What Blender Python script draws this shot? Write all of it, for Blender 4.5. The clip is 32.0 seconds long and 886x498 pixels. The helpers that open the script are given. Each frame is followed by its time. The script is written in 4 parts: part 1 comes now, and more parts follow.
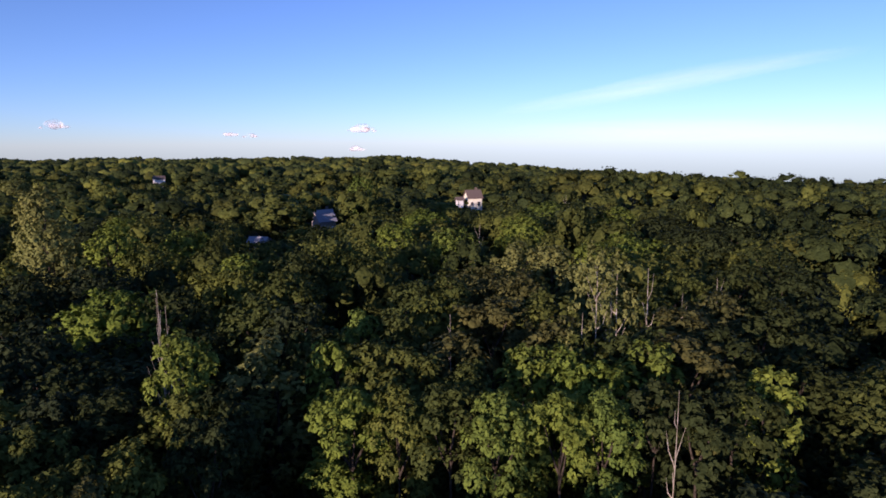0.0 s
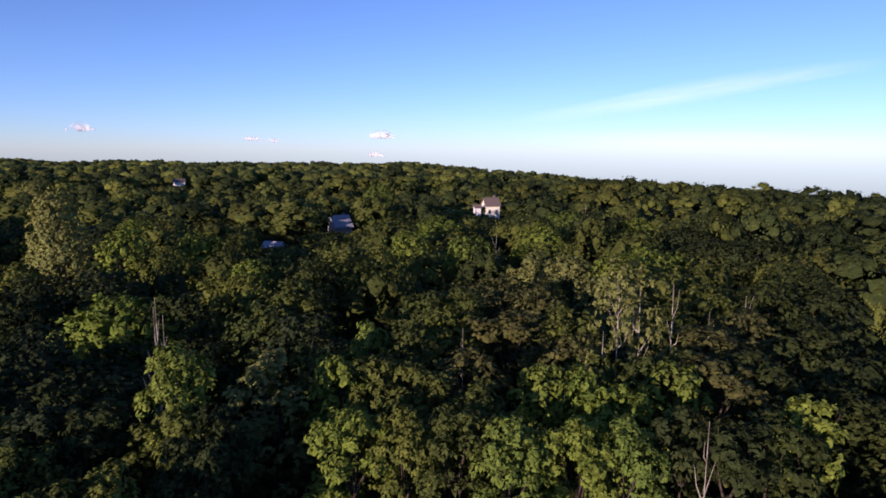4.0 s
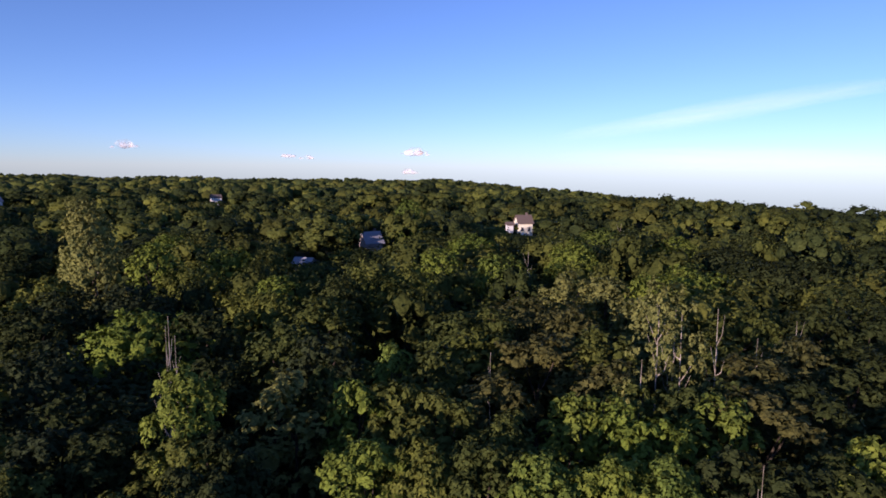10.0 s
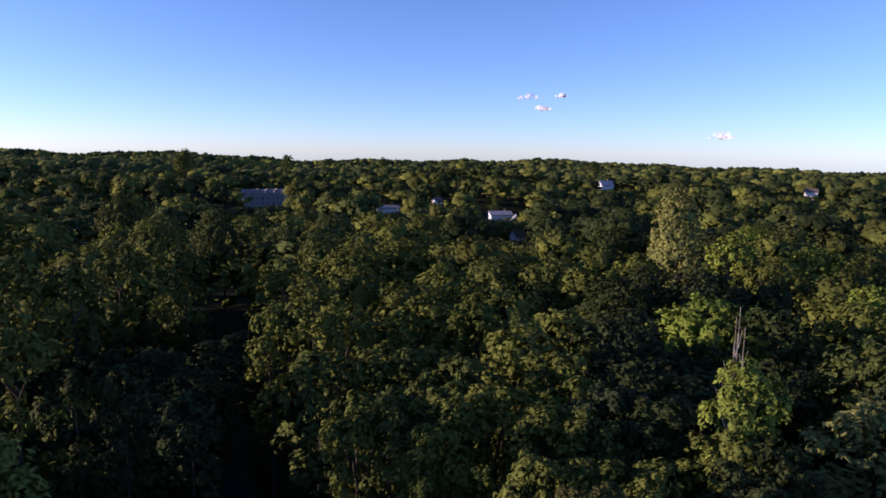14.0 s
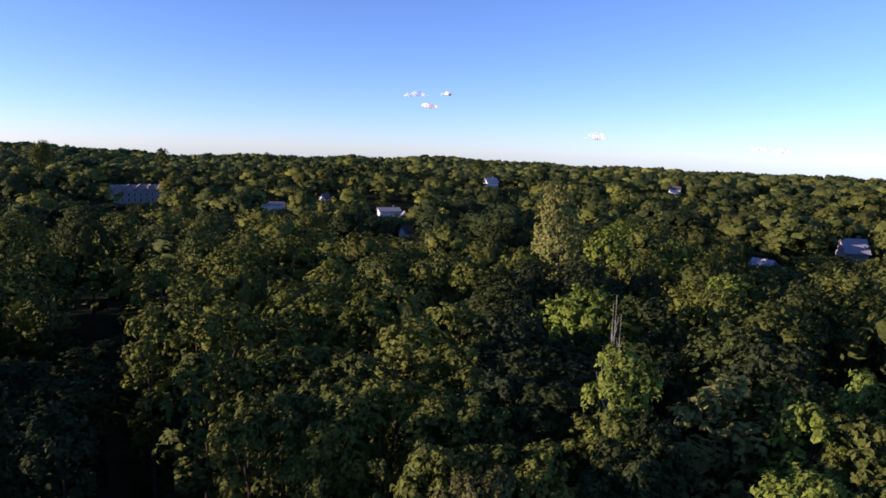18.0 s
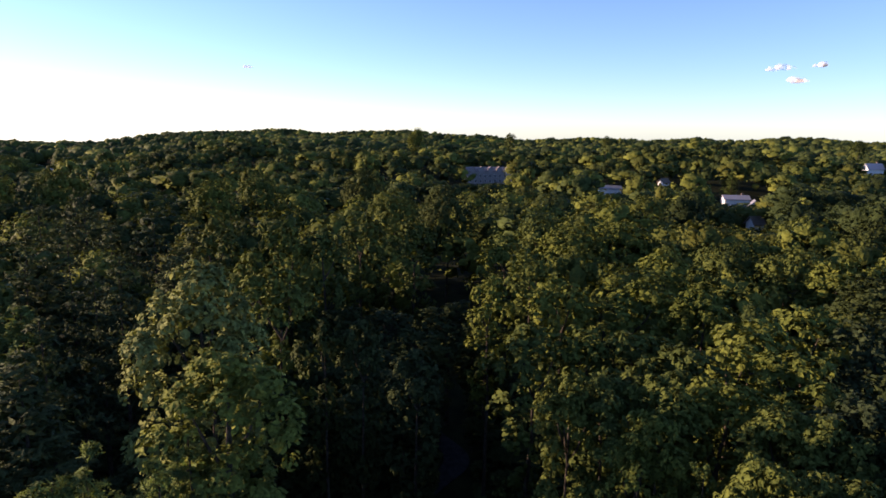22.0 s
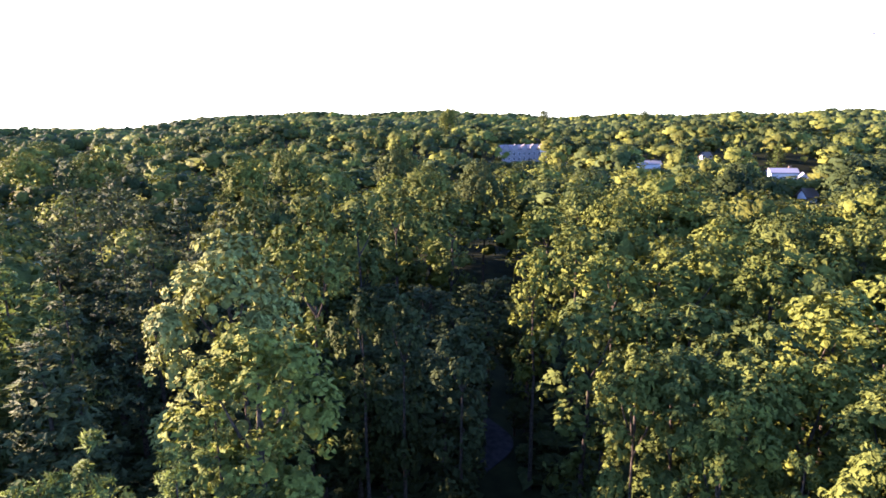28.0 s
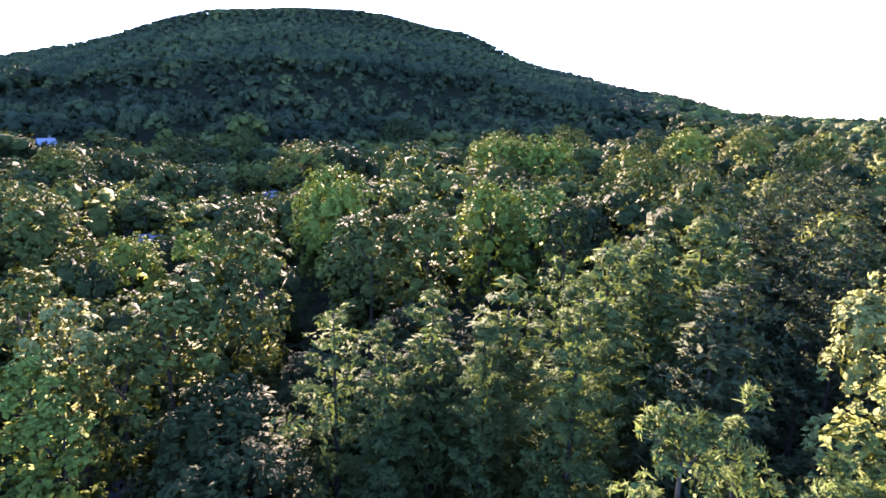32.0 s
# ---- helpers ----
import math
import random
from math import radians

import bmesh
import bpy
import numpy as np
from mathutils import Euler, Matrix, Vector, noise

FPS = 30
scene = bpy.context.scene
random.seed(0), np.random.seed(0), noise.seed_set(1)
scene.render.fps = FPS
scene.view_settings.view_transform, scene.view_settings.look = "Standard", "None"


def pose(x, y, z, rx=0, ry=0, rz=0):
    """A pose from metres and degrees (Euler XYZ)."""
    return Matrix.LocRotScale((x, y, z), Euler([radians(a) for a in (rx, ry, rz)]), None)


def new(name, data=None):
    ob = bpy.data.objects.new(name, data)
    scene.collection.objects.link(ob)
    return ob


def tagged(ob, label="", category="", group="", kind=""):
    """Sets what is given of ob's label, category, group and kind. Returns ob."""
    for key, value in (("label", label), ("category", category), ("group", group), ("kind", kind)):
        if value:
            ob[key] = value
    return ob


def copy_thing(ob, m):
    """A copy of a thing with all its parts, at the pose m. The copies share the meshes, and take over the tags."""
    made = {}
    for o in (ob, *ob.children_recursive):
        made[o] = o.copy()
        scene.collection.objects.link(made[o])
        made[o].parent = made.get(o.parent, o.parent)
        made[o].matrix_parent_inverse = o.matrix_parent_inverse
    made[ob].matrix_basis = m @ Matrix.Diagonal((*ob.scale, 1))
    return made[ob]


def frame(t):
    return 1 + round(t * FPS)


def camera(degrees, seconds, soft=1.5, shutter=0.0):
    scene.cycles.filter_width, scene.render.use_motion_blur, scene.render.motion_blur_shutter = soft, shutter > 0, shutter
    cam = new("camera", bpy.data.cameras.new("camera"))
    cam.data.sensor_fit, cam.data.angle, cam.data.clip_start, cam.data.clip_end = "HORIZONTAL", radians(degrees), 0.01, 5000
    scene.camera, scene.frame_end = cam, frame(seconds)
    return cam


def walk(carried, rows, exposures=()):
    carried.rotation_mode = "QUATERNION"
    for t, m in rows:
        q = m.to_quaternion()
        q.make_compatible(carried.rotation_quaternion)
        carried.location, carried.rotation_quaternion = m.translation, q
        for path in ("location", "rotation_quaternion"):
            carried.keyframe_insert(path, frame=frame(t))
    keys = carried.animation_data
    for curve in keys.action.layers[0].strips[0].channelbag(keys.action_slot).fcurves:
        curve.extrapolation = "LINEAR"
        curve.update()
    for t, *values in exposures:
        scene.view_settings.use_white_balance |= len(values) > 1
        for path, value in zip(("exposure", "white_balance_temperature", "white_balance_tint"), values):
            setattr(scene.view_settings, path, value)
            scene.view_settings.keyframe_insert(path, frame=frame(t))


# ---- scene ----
cam = camera(70.2, 32.0, soft=1.7)
PATH = [
    (0, pose(-0.86, -4.18, 32.23, 80.40, 0.54, -4.45)),
    (0.5, pose(-0.71, -3.92, 32.22, 82.08, -0.08, -3.98)),
    (1, pose(-0.68, -3.64, 32.19, 81.80, -0.70, -4.42)),
    (1.5, pose(-0.67, -3.35, 32.17, 81.64, -0.63, -3.91)),
    (2, pose(-0.61, -3.07, 32.16, 80.98, 0.02, -3.83)),
    (2.5, pose(-0.57, -2.83, 32.14, 80.46, 0.23, -3.87)),
    (3, pose(-0.53, -2.57, 32.16, 80.39, -0.16, -2.80)),
    (3.5, pose(-0.49, -2.33, 32.15, 80.70, -0.21, -2.86)),
    (5.5, pose(-0.32, -1.07, 32.11, 81.34, -0.14, -1.41)),
    (6, pose(-0.24, -0.78, 32.09, 81.34, 0.10, -1.02)),
    (6.5, pose(-0.19, -0.51, 32.07, 81.13, -0.34, -1.25)),
    (7, pose(-0.14, -0.25, 32.08, 83.59, -0.80, -0.75)),
    (7.5, pose(-0.09, -0.10, 31.98, 88.52, -1.27, -0.48)),
    (8, pose(-0.03, -0.06, 31.94, 84.74, -1.56, -0.46)),
    (8.5, pose(-0.02, -0.02, 31.98, 82.00, -0.93, -0.28)),
    (9, pose(-0.00, 0.00, 32.00, 81.18, -0.68, 0.07)),
    (9.5, pose(-0.01, 0.04, 31.99, 81.61, -0.36, 0.11)),
    (10, pose(-0.01, 0.08, 31.94, 82.56, -0.39, 0.27)),
    (10.5, pose(-0.03, 0.14, 31.91, 82.86, -0.57, -0.09)),
    (11, pose(-0.01, 0.17, 31.88, 82.86, -0.47, 0.02)),
    (11.5, pose(-0.10, 0.24, 31.89, 82.49, 0.57, 0.65)),
    (12, pose(-0.22, 0.37, 31.87, 83.46, -0.22, 9.76)),
    (12.5, pose(-0.22, 0.45, 31.77, 83.85, -0.85, 20.35)),
    (13, pose(-0.23, 0.46, 31.76, 82.37, -1.58, 31.88)),
    (13.5, pose(-0.23, 0.43, 31.74, 81.68, -2.33, 42.74)),
    (14, pose(-0.15, 0.40, 31.73, 81.22, -0.81, 50.31)),
    (14.5, pose(-0.12, 0.30, 31.72, 79.55, -1.69, 49.06)),
    (16.5, pose(-0.03, -0.04, 31.68, 80.66, -1.22, 44.82)),
    (17, pose(-0.05, 0.02, 31.71, 79.77, -1.41, 42.79)),
    (17.5, pose(-0.09, 0.06, 31.68, 81.02, -1.89, 41.74)),
    (18, pose(-0.14, 0.11, 31.66, 81.13, -1.59, 40.23)),
    (18.5, pose(-0.22, 0.14, 31.66, 79.99, -0.29, 39.10)),
    (19, pose(-0.27, 0.10, 31.66, 81.00, -0.65, 39.38)),
    (19.5, pose(-0.33, -0.12, 31.67, 80.99, -1.73, 51.18)),
    (20, pose(-0.31, -0.10, 31.64, 80.63, -2.37, 66.43)),
    (20.5, pose(-0.12, 0.04, 31.62, 80.27, -0.93, 69.72)),
    (21, pose(-0.07, -0.01, 31.65, 77.74, 0.61, 68.70)),
    (21.5, pose(-0.04, -0.05, 31.67, 78.17, -0.10, 69.64)),
    (22, pose(-0.02, -0.04, 31.65, 79.11, -0.58, 70.02)),
    (22.5, pose(-0.03, -0.06, 31.61, 77.28, -0.93, 69.52)),
    (23, pose(-0.04, -0.00, 31.62, 76.51, -0.64, 69.34)),
    (23.5, pose(-0.08, 0.03, 31.60, 80.91, -0.49, 68.67)),
    (24, pose(-0.05, -0.02, 31.45, 79.78, -1.83, 68.94)),
    (24.5, pose(-0.13, 0.02, 31.52, 71.44, -1.23, 69.44)),
    (25, pose(-0.26, 0.05, 31.60, 71.91, -1.27, 70.04)),
    (25.5, pose(-0.55, 0.15, 31.66, 74.15, -1.48, 70.24)),
    (27.5, pose(-2.71, 0.33, 30.56, 74.59, 1.29, 69.13)),
    (28, pose(-3.07, 0.29, 30.29, 77.42, 0.66, 72.79)),
    (28.5, pose(-3.64, 0.22, 30.08, 77.13, -3.08, 83.25)),
    (29, pose(-4.14, 0.22, 29.83, 76.69, -5.04, 97.11)),
    (29.5, pose(-4.53, 0.23, 29.66, 76.09, -6.08, 112.55)),
    (30, pose(-4.83, 0.21, 29.45, 76.00, -5.62, 118.56)),
    (30.5, pose(-5.11, -0.05, 29.27, 76.76, -0.85, 120.73)),
    (31, pose(-5.41, -0.32, 29.04, 76.93, 1.23, 125.37)),
    (31.5, pose(-5.72, -0.57, 28.81, 76.63, 1.57, 128.51)),
    (32, pose(-5.98, -0.78, 28.40, 76.18, -1.35, 131.97)),
]
EXPOSURES = [(0,.38,6600,40),(11,.38,6600,40),(13,.42,6700,40),(14,.74,6700,40),(19,.82,6700,38),(20,.85,7200,34),(23,1.4,8000,32),(25,1.75,7800,33),(28,3.15,7200,39),(29,3.1,7100,40),(30,3.4,6800,40),(32,3.45,6800,40)]
walk(cam, PATH, EXPOSURES)

# ---------------------------------------------------------------- world, sun
SUN_AZ, SUN_EL = 143.0, 10.5            # degrees left of +y, degrees above the horizon
world = bpy.data.worlds.new("sky")
scene.world = world
world.use_nodes = True
wn = world.node_tree
sky = wn.nodes.new("ShaderNodeTexSky")
sky.sky_type, sky.sun_disc = "NISHITA", False
sky.sun_elevation, sky.sun_rotation = radians(SUN_EL), radians(-SUN_AZ)
sky.altitude, sky.air_density, sky.dust_density, sky.ozone_density = 600, 0.78, 0.15, 4.8
wn.links.new(sky.outputs[0], wn.nodes["Background"].inputs[0])
wn.nodes["Background"].inputs[1].default_value = 0.15
sun = new("sun", bpy.data.lights.new("sun", "SUN"))
sun.data.energy, sun.data.angle, sun.data.color = 4.4, radians(0.6), (1.0, 0.88, 0.72)
a, e = radians(SUN_AZ), radians(SUN_EL)
toward = Vector((-math.sin(a) * math.cos(e), math.cos(a) * math.cos(e), math.sin(e)))
sun.matrix_world = Matrix.Translation(toward * 300) @ toward.to_track_quat("Z", "Y").to_matrix().to_4x4()


# ---------------------------------------------------------------- materials
def material(name, rough=0.8, metal=0.0):
    m = bpy.data.materials.new(name)
    m.use_nodes = True
    p = m.node_tree.nodes["Principled BSDF"]
    p.inputs["Roughness"].default_value, p.inputs["Metallic"].default_value = rough, metal
    return m, m.node_tree.nodes, m.node_tree.links, p


def ramp(nodes, links, source, stops):
    r = nodes.new("ShaderNodeValToRGB")
    el = r.color_ramp.elements
    while len(el) < len(stops):
        el.new(0.5)
    for x, (at, col) in zip(el, stops):
        x.position, x.color = at, (*col, 1)
    links.new(source, r.inputs[0])
    return r.outputs[0]


def mix(nodes, links, kind, fac, a_, b_):
    n = nodes.new("ShaderNodeMix")
    n.data_type, n.blend_type = "RGBA", kind
    for at, v in ((0, fac), (6, a_), (7, b_)):
        if isinstance(v, (int, float)):
            n.inputs[at].default_value = v
        elif isinstance(v, tuple):
            n.inputs[at].default_value = (*v, 1)
        else:
            links.new(v, n.inputs[at])
    return n.outputs[2]


def noise_tex(nodes, links, scale, detail=3.0, coords="Object"):
    tc, n = nodes.new("ShaderNodeTexCoord"), nodes.new("ShaderNodeTexNoise")
    n.inputs["Scale"].default_value, n.inputs["Detail"].default_value = scale, detail
    links.new(tc.outputs[coords], n.inputs["Vector"])
    return n.outputs["Fac"]


def foliage(name, trees, glow=0.09, position=False):
    """Leaves: a hue per tree, a shade per leaf, and light that comes through them."""
    m, nodes, links, p = material(name, 0.75)
    p.inputs["Specular IOR Level"].default_value = 0.04
    info, geo = nodes.new("ShaderNodeObjectInfo"), nodes.new("ShaderNodeNewGeometry")
    if position:
        n, g = nodes.new("ShaderNodeTexVoronoi"), nodes.new("ShaderNodeTexNoise")
        n.inputs["Scale"].default_value, g.inputs["Scale"].default_value = 0.11, 0.012
        flat, sep = nodes.new("ShaderNodeVectorMath"), nodes.new("ShaderNodeSeparateColor")
        flat.operation, flat.inputs[1].default_value = "MULTIPLY", (1, 1, 0)
        links.new(geo.outputs["Position"], flat.inputs[0]), links.new(flat.outputs[0], n.inputs["Vector"])
        links.new(flat.outputs[0], g.inputs["Vector"]), links.new(n.outputs["Color"], sep.inputs[0])
        tree = ramp(nodes, links, sep.outputs[0], [(i / (len(trees) - 1), c) for i, c in enumerate(trees)])
        patch = ramp(nodes, links, g.outputs["Fac"], [(0.35, (0.74, 0.78, 0.82)), (0.65, (1.25, 1.2, 1.05))])
        tree = mix(nodes, links, "MULTIPLY", 1.0, tree, patch)
    else:
        tree = ramp(nodes, links, info.outputs["Random"], [(i / (len(trees) - 1), c) for i, c in enumerate(trees)])
    fine, bump = nodes.new("ShaderNodeTexNoise"), nodes.new("ShaderNodeBump")
    fine.inputs["Scale"].default_value, fine.inputs["Detail"].default_value = (0.75 if position else 1.9), 3.0
    links.new(geo.outputs["Position"], fine.inputs["Vector"])
    tree = mix(nodes, links, "MULTIPLY", 1.0, tree, ramp(nodes, links, fine.outputs["Fac"], [(0.36, (0.80, 0.82, 0.82)), (0.64, (1.18, 1.16, 1.10))]))
    bump.inputs["Strength"].default_value, bump.inputs["Distance"].default_value = (0.5 if position else 0.6), (1.6 if position else 0.7)
    links.new(fine.outputs["Fac"], bump.inputs["Height"]), links.new(bump.outputs[0], p.inputs["Normal"])
    leaf = ramp(nodes, links, geo.outputs["Random Per Island"], [(0.0, (0.82, 0.85, 0.82)), (0.55, (0.98, 1.0, 0.96)), (1.0, (1.18, 1.14, 1.05))])
    col = mix(nodes, links, "MULTIPLY", 1.0, tree, leaf)
    links.new(col, p.inputs["Base Color"])
    t, s = nodes.new("ShaderNodeBsdfTranslucent"), nodes.new("ShaderNodeMixShader")
    links.new(mix(nodes, links, "MULTIPLY", 1.0, col, (1.1, 1.12, 0.8)), t.inputs["Color"])
    s.inputs[0].default_value = glow
    links.new(p.outputs[0], s.inputs[1]), links.new(t.outputs[0], s.inputs[2])
    links.new(s.outputs[0], nodes["Material Output"].inputs["Surface"])
    return m


GREENS = [(0.077, 0.092, 0.025), (0.102, 0.120, 0.029), (0.059, 0.078, 0.024), (0.130, 0.148, 0.034), (0.084, 0.102, 0.024), (0.052, 0.066, 0.024)]
leaf_green = foliage("leaf_green", GREENS)
# Dark copy of the leaf greens; its colour holds the shade of hollow and edges.
leaf_shaded = foliage("leaf_shaded", [(0.033, 0.046, 0.018), (0.042, 0.055, 0.018), (0.036, 0.050, 0.024)])
# Lit copy of the greens: sunlight on the standing-out crowns is in this colour.
leaf_sunlit = foliage("leaf_sunlit", [(0.130, 0.182, 0.033), (0.156, 0.196, 0.037), (0.114, 0.166, 0.036)])
leaf_pale = foliage("leaf_pale", [(0.180, 0.188, 0.061), (0.158, 0.176, 0.058)])
leaf_brown = foliage("leaf_brown", [(0.100, 0.098, 0.033), (0.085, 0.090, 0.033)])
needle_green = foliage("needle_green", [(0.094, 0.132, 0.043), (0.110, 0.146, 0.048), (0.082, 0.118, 0.041)], 0.28)
# The same pine needles made darker, so that the colour carries their shade.
needle_shaded = foliage("needle_shaded", [(0.046, 0.066, 0.030), (0.058, 0.076, 0.034), (0.040, 0.060, 0.032)], 0.12)
TONES = [(0.077, 0.092, 0.026), (0.104, 0.122, 0.032), (0.050, 0.068, 0.024), (0.140, 0.158, 0.040), (0.088, 0.096, 0.026), (0.034, 0.048, 0.018), (0.064, 0.086, 0.030)]
# Darker, bluer greens: the shade of the backlit mountain is put into the colour.
HILL_SHADE_TONES = [(0.040, 0.060, 0.029), (0.050, 0.070, 0.032), (0.032, 0.050, 0.026), (0.060, 0.080, 0.034), (0.044, 0.060, 0.029), (0.027, 0.042, 0.022), (0.037, 0.057, 0.031)]
wood_hill_shaded = [foliage("wood_hill_shaded", [tuple(q * f for q in c) for f in (0.88, 1.12)], 0.15, position=True) for c in HILL_SHADE_TONES]
wood_far = [foliage("wood_far", [tuple(q * f for q in c) for f in (0.88, 1.12)], 0.17, position=True) for c in TONES]


def bark_material(name, dark, light, scale=6.0):
    m, nodes, links, p = material(name, 0.95)
    p.inputs["Specular IOR Level"].default_value = 0.05
    f = noise_tex(nodes, links, scale, 5.0)
    links.new(ramp(nodes, links, f, [(0.35, dark), (0.65, light)]), p.inputs["Base Color"])
    b = nodes.new("ShaderNodeBump")
    b.inputs["Strength"].default_value, b.inputs["Distance"].default_value = 0.6, 0.03
    links.new(f, b.inputs["Height"]), links.new(b.outputs[0], p.inputs["Normal"])
    return m


bark = bark_material("bark", (0.030, 0.024, 0.018), (0.085, 0.068, 0.052))
bark_pale = bark_material("bark_pale", (0.20, 0.17, 0.13), (0.46, 0.41, 0.34), 2.0)
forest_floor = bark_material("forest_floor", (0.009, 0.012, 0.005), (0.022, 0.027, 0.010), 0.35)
asphalt = bark_material("asphalt", (0.020, 0.020, 0.021), (0.036, 0.036, 0.038), 1.5)


# ---------------------------------------------------------------- mesh helpers
def mesh_of(name, verts, tris, mat, smooth=False, normals=None):
    me = bpy.data.meshes.new(name)
    verts, tris = np.asarray(verts, np.float32), np.asarray(tris, np.int32)
    me.vertices.add(len(verts)), me.loops.add(3 * len(tris)), me.polygons.add(len(tris))
    me.vertices.foreach_set("co", verts.ravel())
    me.loops.foreach_set("vertex_index", tris.ravel())
    me.polygons.foreach_set("loop_start", np.arange(0, 3 * len(tris), 3, dtype=np.int32))
    me.polygons.foreach_set("use_smooth", np.full(len(tris), smooth))
    me.materials.append(mat)
    me.update(calc_edges=True)
    if normals is not None:
        me.normals_split_custom_set_from_vertices(np.asarray(normals, np.float32))
    return me


class Soup:
    """Collects pieces of triangle mesh."""
    def __init__(self):
        self.v, self.t, self.d, self.n = [], [], [], 0

    def add(self, v, t, d=None):
        """Points, triangles and, for leaves, the way that their bough faces."""
        self.v.append(v), self.t.append(np.asarray(t) + self.n)
        self.d.append(np.zeros_like(v) if d is None else d)
        self.n += len(v)

    def mesh(self, name, mat, smooth=False):
        return mesh_of(name, np.concatenate(self.v), np.concatenate(self.t), mat, smooth, np.concatenate(self.d) if smooth else None)


def unit(v):
    return v / np.maximum(np.linalg.norm(v, axis=-1, keepdims=True), 1e-6)


def cards(soup, at, out, length, width, rng, loose=0.75, face=None):
    """Folded leaf sprays at the places, turned roughly outwards."""
    n = len(at)
    nor = unit(out + rng.normal(0, loose, (n, 3)) + (0, 0, 0.25))
    t = unit(np.cross(nor, rng.normal(0, 1, (n, 3))))
    b = np.cross(nor, t)
    ln, wd = length * rng.uniform(0.7, 1.3, (n, 1)), width * rng.uniform(0.7, 1.3, (n, 1))
    v = np.stack([at - t * ln / 2, at + b * wd / 2 + nor * wd * 0.18, at + t * ln / 2, at - b * wd / 2 + nor * wd * 0.18], 1).reshape(-1, 3)
    k = 4 * np.arange(n)[:, None]
    soup.add(v, np.concatenate([k + [0, 2, 1], k + [0, 3, 2]]), None if face is None else np.repeat(unit(face + 0.5 * nor), 4, 0))


def ico(level):
    bm = bmesh.new()
    bmesh.ops.create_icosphere(bm, subdivisions=level, radius=1)
    v = np.array([x.co for x in bm.verts])
    t = np.array([[x.index for x in f.verts] for f in bm.faces])
    bm.free()
    return v, t


ICO1, ICO2 = ico(1), ico(2)


def tube(soup, points, radii, sides=7):
    points = np.asarray(points, float)
    n = len(points)
    way = unit(np.gradient(points, axis=0))
    side = unit(np.cross(way, (0.31, 0.95, 0.1)))
    other = np.cross(way, side)
    ang = np.linspace(0, 2 * math.pi, sides, endpoint=False)
    ring = np.cos(ang)[None, :, None] * side[:, None] + np.sin(ang)[None, :, None] * other[:, None]
    v = (points[:, None] + ring * np.asarray(radii)[:, None, None]).reshape(-1, 3)
    t = []
    for i in range(n - 1):
        for j in range(sides):
            a_, b_ = i * sides + j, i * sides + (j + 1) % sides
            t += [(a_, b_, b_ + sides), (a_, b_ + sides, a_ + sides)]
    soup.add(v, t)


def lobes_of(rng, count, wide, low, high, small=1.0):
    """Centres and radii of the boughs of one uneven, domed crown between two heights."""
    i = np.arange(count)
    deep = (high - low) / wide
    share = 1.6 / max(1.6, deep + 0.25)
    f = (i + 0.3) / count
    zf = np.where(f < share, 1 - f / share, (share - f) / (1 - share + 1e-6)) + rng.normal(0, 0.05, count)
    ang = i * 2.399 + rng.normal(0, 0.3, count)
    lean = 1 + 0.16 * np.sin(2 * ang + rng.uniform(0, 6.28)) + 0.12 * np.sin(3 * ang + rng.uniform(0, 6.28))
    radii = wide * rng.uniform(0.22, 0.36, count) * small * np.where(zf < -0.15, 1.25, 1.0)
    rad = np.where(zf > 0, np.sqrt(np.maximum(0.03, 1 - np.clip(zf, -1, 1) ** 2)), 1 - 0.32 * zf ** 2) * rng.uniform(0.80, 1.04, count) * lean * (wide - 0.9 * radii)
    heart = high - min(wide * 1.05, (high - low) * 0.62)
    up = np.where(zf > 0, (high - heart) * 0.80, heart - low)
    c = np.stack([np.cos(ang) * rad, np.sin(ang) * rad, heart + zf * up + rng.normal(0, 0.25, count)], 1)
    c[0] = (rng.normal(0, 0.3), rng.normal(0, 0.3), high - radii[0])
    c[:, 2] = np.minimum(c[:, 2], high - radii * 0.9)
    return c, radii


def foliage_soup(rng, centres, radii, mid, tufts, leaves, length, spread, core=0.5, narrow=0.58):
    """Boughs clad in tufts of leaves; each tuft is a small dome of its own."""
    soup = Soup()
    for c, r in zip(centres, radii):
        away = unit(c - mid)
        if core:
            iv, it = ICO1
            soup.add(c - away * r * 0.2 + iv * (1 + rng.normal(0, 0.2, (len(iv), 1))) * r * core, it, unit(0.7 * iv + 0.7 * away))
        d = unit(rng.normal(0, 1, (tufts, 3)) + 0.75 * away + (0, 0, 0.3))
        tc = c + d * r * rng.uniform(0.72, 1.16, (tufts, 1))
        dd = np.repeat(d, leaves, 0)
        off = unit(rng.normal(0, 1, (tufts * leaves, 3)) + dd * 0.6 + (0, 0, 0.2))
        at = np.repeat(tc, leaves, 0) + off * rng.uniform(0.55, 1.1, (tufts * leaves, 1)) * spread * (1, 1, 0.8)
        cards(soup, at, off * 0.6 + dd * 0.2 + (0, 0, 0.45), length, length * narrow, rng, 0.35, 0.42 * off + 0.5 * dd + 0.75 * away)
    return soup


def tree_parts(name, trunk, limbs, crown, trunk_mat, label, category="tree"):
    """An empty at the foot with a trunk, limbs and a crown below it."""
    root = new(name)
    root.empty_display_size = 0.5
    for kind, soup, mat, smooth in [("trunk", trunk, trunk_mat, True)] + [("limb", s, trunk_mat, True) for s in limbs]:
        new(kind, soup.mesh(kind, mat, smooth)).parent = root
    if crown:
        new("crown", crown).parent = root
    return tagged(root, label, category)


